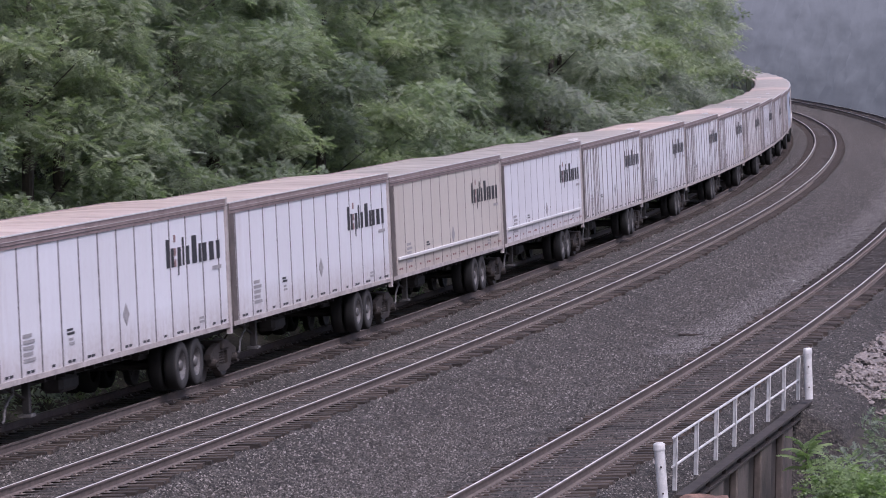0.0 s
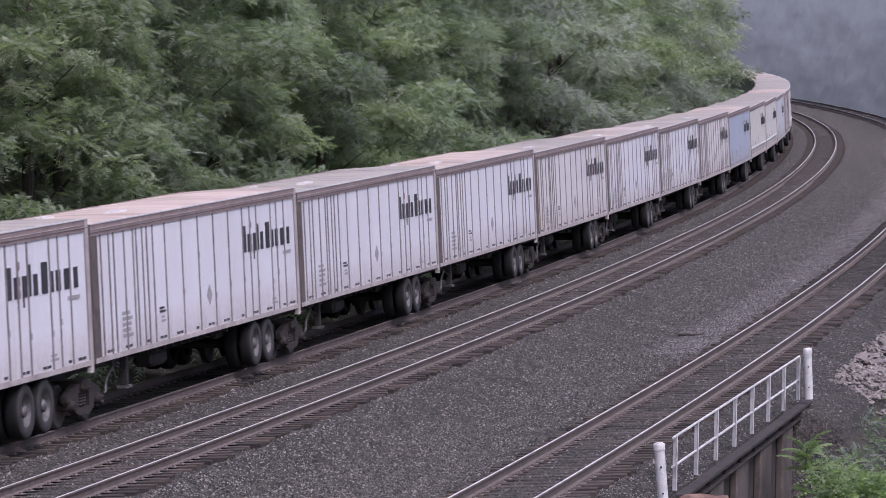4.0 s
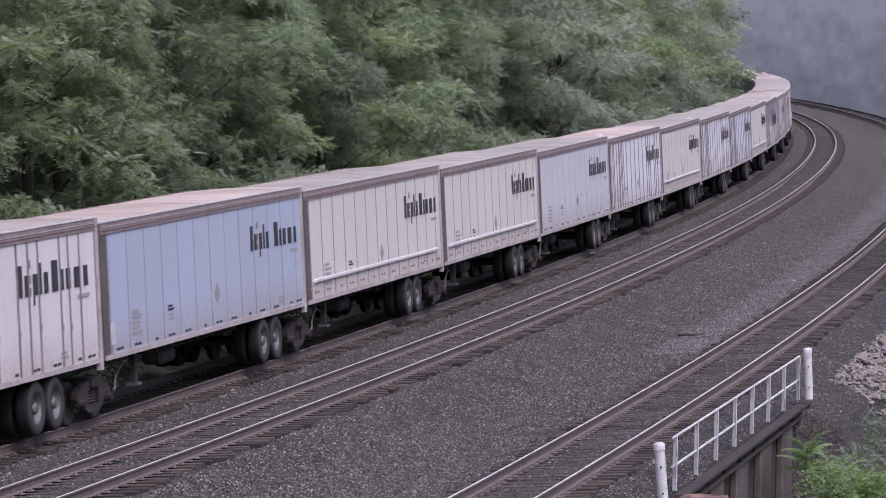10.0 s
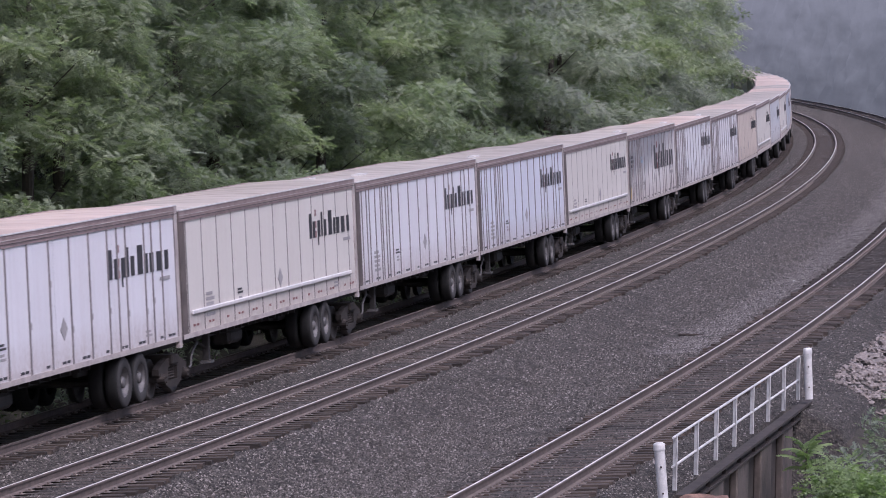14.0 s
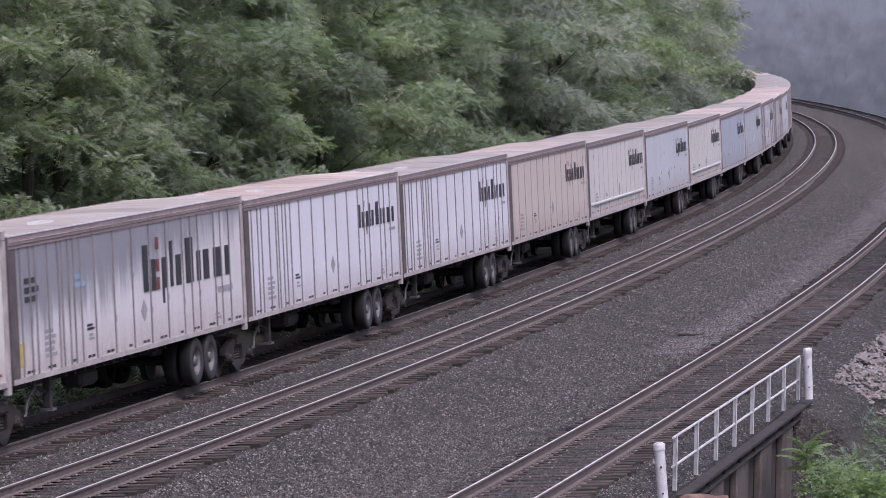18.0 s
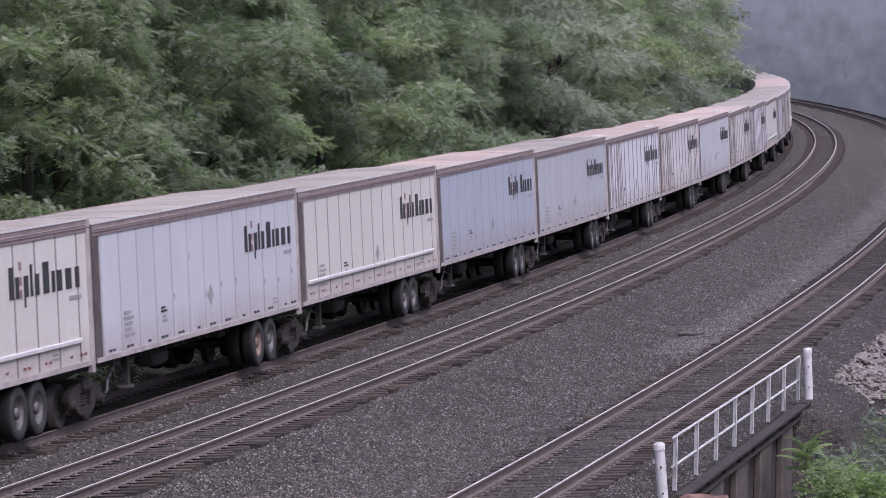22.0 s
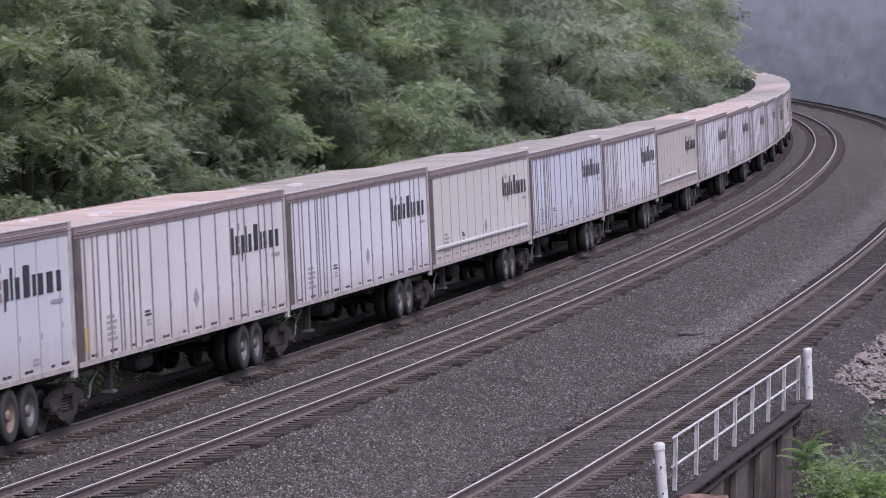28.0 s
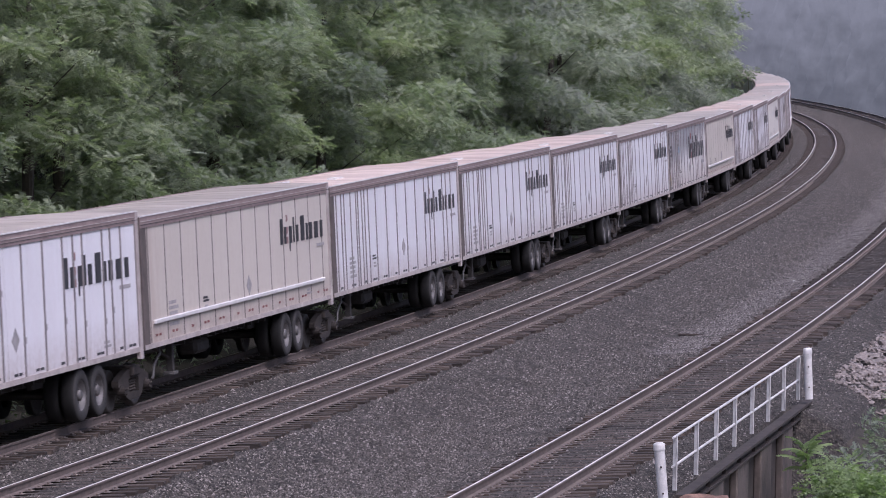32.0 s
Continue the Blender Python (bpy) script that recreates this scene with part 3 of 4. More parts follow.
    bars_block("fleet_marking", t, 14.25, 2.0, 0.75, 0.55, 5, y + 0.004, M_GREY_MARK)
    bars_block("weight_marking", t, 11.6, 1.92, 0.5, 0.14, 2, y + 0.004, M_BLACK)
    bars_block("weight_marking", t, 11.5, 1.74, 0.35, 0.16, 2, y + 0.004, M_GREY_MARK)
    bars_block("small_notice", t, 2.45, 1.52, 0.5, 0.16, 2, y + 0.004, M_GREY_MARK)
    bm = bmesh.new()
    rings = [[bm.verts.new((7.75 + 0.22 * math.cos(a), yy, 1.93 + 0.22 * math.sin(a))) for a in (0, math.pi / 2, math.pi, -math.pi / 2)] for yy in (y + 0.003, y + 0.012)]
    bm.faces.new(rings[1])
    for q in range(4):
        bm.faces.new((rings[0][q], rings[0][(q + 1) % 4], rings[1][(q + 1) % 4], rings[1][q]))
    bmesh.ops.recalc_face_normals(bm, faces=bm.faces)
    part("placard", bm, M_PLACARD, t, "grey diamond placard")
    # scattered repair patches
    if style in ("rib", "smooth"):
        for k in range(9):
            px, pz = (RIBS[2 + k] if style == "rib" else SEAMS[k]) - 0.09, (2.0 if k % 4 < 3 else 2.75) + rnd.uniform(-0.12, 0.12)
            boxed("rivet_patch", M_WHITE_STEEL if paint in ("blue", "dusty_blue", "slate") else M_GREY_MARK, t, px - 0.03, px + 0.03, y + 0.002, y + 0.012, pz - 0.06, pz + 0.06)
    if paint in ("blue", "rusty", "metal"):
        boxed("end_plate", M_WHITE_STEEL if paint == "blue" else M_YELLOW, t, 15.42, 15.72, y + 0.002, y + 0.012, 1.42, 1.85, label="pale plate" if paint == "blue" else "faded yellow plate")
    if big_mark:
        bars_block("blue_marking", t, 12.3, 2.9, 0.75, 0.3, 2, y + 0.004, M_BLUE_MARK)
    # pale repair patches on the roof
    if style == "rib":
        for px, py, w, d in ((11.2, 0.35, 0.5, 0.2), (13.1, -0.55, 0.4, 0.16)):
            boxed("roof_patch", M_BELT, t, px - w, px + w, py - d / 2, py + d / 2, top_at(px) + 0.02, top_at(px) + 0.045 + 0.035 * (1 - py * py / (y * y)), label="pale patch on the roof")
    # running gear for the road
    rear_axle = {"belt": 3.25, "rib": 2.74}.get(style, 2.62)
    for x in (rear_axle + 1.12, rear_axle):
        tube_bm = bmesh.new()
        tube(tube_bm, (x, -1.0, 0.61), (x, 1.0, 0.61), 0.07, n=10)
        part("road_axle", tube_bm, M_DARK_STEEL, t)
        for sy in (-1, 1):
            w = part("wheel", TYRE, None, t, "dusty black twin road wheel", pose(x, sy * 1.12, 0.61, 0, 0, 0 if sy > 0 else 180))
            if sy > 0:
                part("rim", RIM_RUST if rust_rims and x > rear_axle else RIM, None, w)
    for sy in (-1, 1):
        boxed("suspension_beam", M_DARK_STEEL, t, rear_axle - 0.95, rear_axle + 2.1, sy * 0.55 - 0.06, sy * 0.55 + 0.06, 0.8, 1.12, bevel=0.02)
        boxed("landing_leg", M_DARK_STEEL, t, 13.15, 13.29, sy * 0.98 - 0.07, sy * 0.98 + 0.07, 0.5, 1.15, bevel=0.01)
        boxed("landing_foot", M_RIM, t, 13.08, 13.36, sy * 0.98 - 0.12, sy * 0.98 + 0.12, 0.44, 0.5)
        bm = bmesh.new()
        tube(bm, (13.2, sy * 0.98, 0.75), (14.3, sy * 0.8, 1.13), 0.03)
        part("landing_brace", bm, M_BOGIE, t)
    bm = bmesh.new()
    for sy in (-1, 1):
        box(bm, 0.3, 15.6, sy * 0.42 - 0.05, sy * 0.42 + 0.05, 0.86, 1.15)
    for k in range(12):
        x = 5.3 + k * 0.62
        box(bm, x - 0.03, x + 0.03, -1.0, 1.0, 0.98, 1.14)
    part("underframe", bm, M_DARK_STEEL, t)
    boxed("brake_reservoir", M_DARK_STEEL, t, 9.2, 10.3, 0.3, 0.75, 0.62, 0.95, bevel=0.08)
    bm = bmesh.new()
    bend = [(13.95, 0.95, 1.12), (14.05, 1.0, 0.92), (14.35, 1.02, 0.86), (14.6, 1.02, 0.72), (14.68, 1.02, 0.5), (14.75, 1.0, 0.46)]
    for p, q in zip(bend, bend[1:]):
        tube(bm, p, q, 0.028, n=7)
    part("brake_hose", bm, M_RIM, t, "dull grey bent air hose")
    boxed("coupling_tongue", M_DARK_STEEL, t, LENGTH - 0.3, LENGTH + 0.25, -0.2, 0.2, 0.85, 1.08)
    return t


def build_bogie():
    b = tagged(new("rail_bogie"), "dusty brown steel rail bogie coupled between two trailers", "rail bogie", "bogies of the freight train")
    for sy in (-1, 1):
        bm = bmesh.new()
        yy = sy * 1.0
        arch = [(-1.05, 0.5), (-1.05, 0.62), (-0.7, 0.74), (-0.35, 0.8), (0.35, 0.8), (0.7, 0.74), (1.05, 0.62), (1.05, 0.5), (0.72, 0.52), (0.4, 0.62), (-0.4, 0.62), (-0.72, 0.52)]
        sling = [(-0.72, 0.52), (-0.42, 0.62), (-0.34, 0.62), (-0.34, 0.34), (0.34, 0.34), (0.34, 0.62), (0.42, 0.62), (0.72, 0.52), (0.55, 0.28), (0.35, 0.2), (-0.35, 0.2), (-0.55, 0.28)]
        for outline in (arch, sling):
            rings = [[bm.verts.new((x, yy + dy, z)) for x, z in outline] for dy in (-0.07, 0.07)]
            bm.faces.new(rings[0])
            bm.faces.new(rings[1][::-1])
            for q in range(len(outline)):
                w = (q + 1) % len(outline)
                bm.faces.new((rings[0][q], rings[1][q], rings[1][w], rings[0][w]))
        bmesh.ops.recalc_face_normals(bm, faces=bm.faces)
        part("side_frame", bm, M_BOGIE, b, "cast steel side frame")
        for sx in (-1, 1):
            bm = bmesh.new()
            box(bm, sx * 0.86 - 0.11, sx * 0.86 + 0.11, yy - 0.09, yy + 0.09, 0.4, 0.56, bevel=0.03)
            tube(bm, (sx * 0.86, yy, 0.42), (sx * 0.86, yy + sy * 0.16, 0.42), 0.11, 0.09, n=12)
            for q in range(3):
                a = q * 2.094 + 0.5
                tube(bm, (sx * 0.86 + 0.06 * math.cos(a), yy + sy * 0.15, 0.42 + 0.06 * math.sin(a)), (sx * 0.86 + 0.06 * math.cos(a), yy + sy * 0.185, 0.42 + 0.06 * math.sin(a)), 0.018, n=6)
            part("axle_box", bm, M_BOGIE, b)
        for sx in (-0.14, 0.0, 0.14):
            bm = bmesh.new()
            lathe(bm, [(0.045 + 0.02 * (k % 2), 0.36 + k * 0.028) for k in range(10)], 8, "z")
            part("spring", bm, M_BOGIE, b, "", pose(sx, yy, 0))
    boxed("bolster", M_BOGIE, b, -0.25, 0.25, -1.15, 1.15, 0.66, 0.86, bevel=0.03)
    boxed("saddle", M_DARK_STEEL, b, -0.8, 0.8, -0.6, 0.6, 0.86, 1.04, bevel=0.03)
    wheelsets = []
    for sx in (-0.86, 0.86):
        bm = bmesh.new()
        tube(bm, (0, -1.0, 0), (0, 1.0, 0), 0.08, n=10)
        ws = part("wheelset", bm, M_DARK_STEEL, b, "", pose(sx, 0, 0.42))
        for sy in (-1, 1):
            bm = bmesh.new()
            prof = [(0.08, -0.06), (0.3, -0.03), (0.36, -0.065), (0.42, -0.065), (0.42, 0.045), (0.45, 0.06), (0.45, 0.075), (0.36, 0.075), (0.3, 0.01), (0.08, 0.06)]
            lathe(bm, [(r, -sy * a) for r, a in prof], 24)
            for k in range(6):
                q = k * math.pi / 3
                box(bm, 0.2 * math.cos(q) - 0.02, 0.2 * math.cos(q) + 0.02, -0.045, 0.045, 0.2 * math.sin(q) - 0.02, 0.2 * math.sin(q) + 0.02)
            part("rail_wheel", bm, M_WHEEL_STEEL, ws, "", pose(0, sy * 0.755, 0), True)
        wheelsets.append(ws)
    return b


# one letter a trailer, from the head of the train to its end
# W plain white, w white with belt, c cream with belt, t tan with belt, T plain tan, R ribbed white, r ribbed rust-streaked,
# L ribbed cool white, P pale smooth, B blue smooth, S blue-grey smooth, M mottled silver
ORDER = "W" + "WWtwRRRRrRRrBccPRcRLcMRRTcPcbSRrPrRcLRtRRRRMtRRcRrwRBcRRtRwRR"
KINDS = {
    "W": ("plate", "white", M_ROOF, "white panelled trailer with dark wordmark bars and brown dusty roof"),
    "w": ("belt", "white", M_ROOF, "white panelled trailer with a pale rub rail along its side"),
    "c": ("belt", "cream", M_ROOF_GREY, "cream panelled trailer with a pale rub rail along its side"),
    "t": ("belt", "buff", M_ROOF_GREY, "grimy buff panelled trailer with a pale rub rail"),
    "T": ("plate", "tan", M_ROOF, "grimy tan panelled trailer with dark seams"),
    "R": ("rib", "white", M_ROOF, "white trailer with dark upright ribs and dusty roof"),
    "r": ("rib", "rusty", M_ROOF, "rust-streaked white trailer with dark upright ribs"),
    "L": ("rib", "bluish", M_ROOF_GREY, "cool white trailer with dark upright ribs"),
    "P": ("smooth", "pale", M_ROOF, "pale smooth-sided trailer with faint seams"),
    "B": ("smooth", "blue", M_ROOF, "faded light blue smooth-sided trailer with patches"),
    "b": ("smooth", "dusty_blue", M_ROOF, "dusty grey-blue smooth-sided trailer with faint seams"),
    "S": ("smooth", "slate", M_ROOF, "faded blue-grey smooth-sided trailer with patches"),
    "M": ("rib", "metal", M_ROOF_GREY, "mottled silver ribbed trailer with a large dark wordmark"),
}
TRAILERS, BOGIES, FIRST = [], [], {}
for k, letter in enumerate(ORDER):
    if letter not in FIRST:
        style, paint, roof, label = KINDS[letter]
        FIRST[letter] = build_trailer(style, paint, roof, label, letter in "P", letter == "M", k)
        TRAILERS.append(FIRST[letter])
    else:
        TRAILERS.append(copy_thing(FIRST[letter], Matrix()))
    BOGIES.append(build_bogie() if not BOGIES else copy_thing(BOGIES[0], Matrix()))


def rear_at(k, t):
    """Where along the line the rear end of trailer k is at t seconds; the train gains a little speed."""
    return 4.072 - 18.93999 * t - 0.0081421 * t * t + PITCH * (k - 1) - 0.27


def stand(s_rear, s_front):
    """The pose of a thing between two places on the train's track, x towards the front."""
    a, b = Vector(on_track(s_rear, U_TRAIN, 0, 0)), Vector(on_track(s_front, U_TRAIN, 0, 0))
    x = (b - a).normalized()
    th = float(np.interp((s_rear + s_front) / 2, _s, _th))
    r = Vector((math.cos(th) * math.cos(CANT), math.sin(th) * math.cos(CANT), math.sin(CANT)))
    z = x.cross(r).normalized()
    y = z.cross(x)
    m = Matrix((x, y, z)).transposed().to_4x4()
    m.translation = a
    return m


def motions():
    times = [float(t) for t in range(33)]
    for k, (trailer, bogie) in enumerate(zip(TRAILERS, BOGIES)):
        walk(trailer, [(t, stand(rear_at(k, t), rear_at(k, t) - LENGTH)) for t in times])
        walk(bogie, [(t, stand(rear_at(k, t) + 0.14, rear_at(k, t) - 0.86)) for t in times])
    # every wheelset of the train turns alike: one turning, shared
    leads = [o for o in BOGIES[0].children if o.name.startswith("wheelset")]
    for lead in leads:
        x = lead.location.x
        rows = []
        for f in range(0, 32 * FPS + 1):
            t = f / FPS
            rows.append((t, pose(x, 0, 0.42) @ Matrix.Rotation((18.93999 * t + 0.0081421 * t * t) / 0.42, 4, "Y")))
        walk(lead, rows)
    for bogie in BOGIES[1:]:
        for o in [c for c in bogie.children if c.name.startswith("wheelset")]:
            lead = leads[0] if o.location.x * leads[0].location.x > 0 else leads[1]
            o.rotation_mode = "QUATERNION"
            o.animation_data_create()
            o.animation_data.action = lead.animation_data.action
            o.animation_data.action_slot = lead.animation_data.action_slot


# ---------------------------------------------------------------- trees
def spray_block(rs, n, centres, radii, droop, length, width, leaflets, flat=0.75, under=0.2):
    """Leafy sprays over the upper outside of rounded clumps: pointed leaflets in pairs along a bent stalk."""
    share = radii ** 2 / np.sum(radii ** 2)
    which = rs.choice(len(centres), n, p=share)
    d = rs.normal(size=(n, 3))
    d /= np.linalg.norm(d, axis=1)[:, None]
    d[:, 2] = np.where(rs.rand(n) < 1 - under, np.abs(d[:, 2]), d[:, 2])
    lump = 1 + 0.16 * np.sin(7 * d[:, 0] + which) * np.cos(6 * d[:, 1] + 2 * which) + 0.1 * np.sin(13 * d[:, 2] + 5 * d[:, 0])
    base = centres[which] + d * (radii[which] * lump * (0.5 + 0.55 * rs.rand(n) ** 0.55))[:, None] * np.array([1, 1, flat])
    out = d * np.array([1, 1, 0.4]) + rs.normal(size=(n, 3)) * 0.35
    out[:, 2] -= droop * rs.rand(n)
    out /= np.linalg.norm(out, axis=1)[:, None]
    ln = length * (0.6 + 0.8 * rs.rand(n))
    side = np.cross(out, d * 1.3 + np.array([0, 0, 0.7]) + rs.normal(size=(n, 3)) * 0.25)
    side /= np.linalg.norm(side, axis=1)[:, None] + 1e-9
    verts, k = [], leaflets
    for i in range(k):
        f = (i + 1) / k
        mid = base + out * (ln * f)[:, None]
        mid[:, 2] -= ln * 0.25 * f * f
        half = out * (ln * 0.36 / k)[:, None]
        for sgn in (-1, 1):
            tipdir = side * sgn + out * 0.6
            tipdir[:, 2] -= 0.3 * rs.rand(n)
            w = width * (1.05 - 0.55 * abs(f - 0.45)) * (0.8 + 0.4 * rs.rand(n))
            verts.append(np.stack([mid - half, mid + half, mid + tipdir * w[:, None]], 1))
    return np.stack(verts, 1).reshape(-1, 3)


def leaves(name, v, mat):
    """Three corners a leaflet."""
    me = bpy.data.meshes.new(name)
    n = len(v) // 3
    me.vertices.add(len(v))
    me.vertices.foreach_set("co", v.astype(np.float32).ravel())
    me.loops.add(n * 3)
    me.loops.foreach_set("vertex_index", np.arange(n * 3, dtype=np.int32))
    me.polygons.add(n)
    me.polygons.foreach_set("loop_start", np.arange(0, n * 3, 3, dtype=np.int32))
    me.update(calc_edges=True)
    me.materials.append(mat)
    return me


def build_tree(seed, height, spread, clumps, sprays, mat, label, leaf=0.088, length=0.29):
    rs = np.random.RandomState(seed)
    tree = tagged(new("tree"), label, "tree", "trees on the hillside")
    trunk = bmesh.new()
    lean = rs.normal(size=2) * 0.4
    tube(trunk, (0, 0, -1.5), (lean[0] * 0.5, lean[1] * 0.5, height * 0.45), 0.2, 0.14, 9)
    tube(trunk, (lean[0] * 0.5, lean[1] * 0.5, height * 0.45), (lean[0], lean[1], height * 0.9), 0.14, 0.03, 8)
    hz = (np.arange(clumps) + 0.5 * rs.rand(clumps)) / clumps
    ang = np.arange(clumps) * 2.4 + rs.rand(clumps) * 0.9
    rad = spread * np.sqrt(np.clip(1 - ((hz - 0.35) / 0.72) ** 2, 0.03, 1)) * (0.7 + 0.4 * rs.rand(clumps))
    centres = np.stack([np.cos(ang) * rad, np.sin(ang) * rad, height * (0.1 + 0.85 * hz)], 1)
    for c in centres:
        z0 = max(0.5, c[2] - 1.8)
        f = z0 / height
        root = np.array([lean[0] * f, lean[1] * f, z0])
        tube(trunk, tuple(root), tuple(root + 0.7 * (c - root)), 0.03, 0.012, 6)
    part("trunk", trunk, M_BARK, tree)
    radii = (0.85 + 1.0 * rs.rand(clumps)) * spread / 3.0
    # every billow is made of tufts over its upper outside, with dark gaps between them
    tufts = 15
    d = rs.normal(size=(clumps * tufts, 3))
    d[:, 2] = np.where(rs.rand(len(d)) < 0.85, np.abs(d[:, 2]), d[:, 2]) + 0.15
    d /= np.linalg.norm(d, axis=1)[:, None]
    own = np.repeat(radii, tufts)
    heart = (0.55 + 0.1 * rs.rand(clumps)) * radii
    inner = np.repeat(centres, tufts, 0) + d * (own * (0.72 + 0.4 * rs.rand(len(d))))[:, None] * np.array([1, 1, 0.7])
    part("crown", leaves("crown", spray_block(rs, sprays, np.concatenate([inner, centres]), np.concatenate([own * (0.24 + 0.22 * rs.rand(len(d))), heart]), 0.4, length, leaf, 5, 0.6, 0.1), mat), None, tree)
    return tree


def on_land(s, u, dz=0.0, turn=0.0, size=1.0):
    p = line(s, u, 0)
    return pose(float(p[0]), float(p[1]), ground_height(s, u) + dz, 0, 0, turn) @ Matrix.Scale(size, 4)


TREE_KINDS = [
    (1, 11.0, 3.1, 11, 13000, M_LEAF, "broadleaf tree with billows of mid-green leaves"),
    (2, 10.5, 3.0, 10, 13000, M_LEAF_LIGHT, "broadleaf tree with fresh green drooping leaves"),
    (3, 12.0, 3.2, 12, 13000, M_LEAF_DARK, "dense deep green broadleaf tree"),
    (4, 9.5, 3.0, 10, 12000, M_LEAF, "rounded mid-green broadleaf tree"),
    # kinds for farther off: lighter leaves stand in for the haze
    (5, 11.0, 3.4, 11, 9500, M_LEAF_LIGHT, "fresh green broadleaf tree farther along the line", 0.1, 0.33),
    (6, 10.5, 3.2, 10, 8000, M_LEAF_HAZED, "pale green broadleaf tree farther along the line", 0.115, 0.36),
    (7, 12.0, 3.5, 12, 8500, M_LEAF_HAZED, "tall pale green broadleaf tree farther along the line", 0.115, 0.36),
]
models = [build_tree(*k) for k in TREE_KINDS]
rnd = random.Random(11)
used = set()
# the front row stands along the ditch; which kind where
spots = []
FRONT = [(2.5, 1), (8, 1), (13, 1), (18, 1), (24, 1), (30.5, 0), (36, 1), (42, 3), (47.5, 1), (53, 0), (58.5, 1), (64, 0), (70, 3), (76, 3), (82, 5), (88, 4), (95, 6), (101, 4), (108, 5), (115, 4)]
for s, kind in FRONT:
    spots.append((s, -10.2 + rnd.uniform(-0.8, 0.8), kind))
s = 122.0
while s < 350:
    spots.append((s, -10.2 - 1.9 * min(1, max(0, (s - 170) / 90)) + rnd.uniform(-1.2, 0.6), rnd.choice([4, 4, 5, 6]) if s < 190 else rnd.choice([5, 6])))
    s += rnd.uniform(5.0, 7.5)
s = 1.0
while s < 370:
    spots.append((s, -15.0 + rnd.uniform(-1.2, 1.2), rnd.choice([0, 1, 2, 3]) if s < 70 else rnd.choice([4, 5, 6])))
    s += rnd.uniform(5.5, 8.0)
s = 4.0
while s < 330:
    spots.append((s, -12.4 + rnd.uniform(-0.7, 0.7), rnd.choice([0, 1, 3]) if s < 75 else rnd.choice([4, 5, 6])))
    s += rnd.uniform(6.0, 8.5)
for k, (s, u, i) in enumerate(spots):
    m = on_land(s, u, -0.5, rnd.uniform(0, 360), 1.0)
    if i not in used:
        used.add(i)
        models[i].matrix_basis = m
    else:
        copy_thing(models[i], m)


def ditch_shrub(seed, height, label, mat):
    rs = np.random.RandomState(seed)
    ob = tagged(new("shrub"), label, "shrub", "shrubs along the ditch")
    n = 10
    c = np.stack([rs.normal(size=n) * 0.9, rs.normal(size=n) * 0.6, height * (0.15 + 0.7 * rs.rand(n))], 1)
    st = bmesh.new()
    for q in c:
        tube(st, (0, 0, -0.4), tuple(q), 0.03, 0.008, 5)
    part("stem", st, M_BARK, ob)
    part("foliage", leaves("foliage", spray_block(rs, 900, c, np.full(n, 0.8), 0.4, 0.45, 0.13, 5), mat), None, ob)
    return ob


hedge = [ditch_shrub(90, 3.4, "tall green shrub in the ditch beside the train", M_LEAF_DARK), ditch_shrub(91, 2.8, "dark green shrub in the ditch beside the train", M_LEAF_DARK)]
s, k = -14.0, 0
while s < 330:
    m = on_land(s, -7.4 + rnd.uniform(-0.5, 0.3), 0.0, rnd.uniform(0, 360), 1.0)
    if k < 2:
        hedge[k].matrix_basis = m
    else:
        copy_thing(hedge[rnd.randrange(2)], m)
    s, k = s + rnd.uniform(3.4, 5.5), k + 1


# ---------------------------------------------------------------- sleepers, joined where far
def tie_mesh(seed):
    r = random.Random(seed)
    bm = bmesh.new()
    for v in box(bm, -1.3, 1.3, -0.115, 0.115, -0.18, 0.0):
        v.co += Vector((r.uniform(-0.04, 0.04), r.uniform(-0.01, 0.01), 0))
    return to_mesh("sleeper", bm, M_TIE)


TIES = [tie_mesh(k) for k in range(4)]


def tie_pose(s, centre, r):
    p = on_track(s, centre, r.uniform(-0.09, 0.09), -0.178 - r.uniform(0, 0.012))
    th = float(np.interp(s, _s, _th))
    return Matrix.Translation(p) @ Matrix.Rotation(th + r.uniform(-0.025, 0.025), 4, "Z") @ Matrix.Rotation(-CANT, 4, "Y")


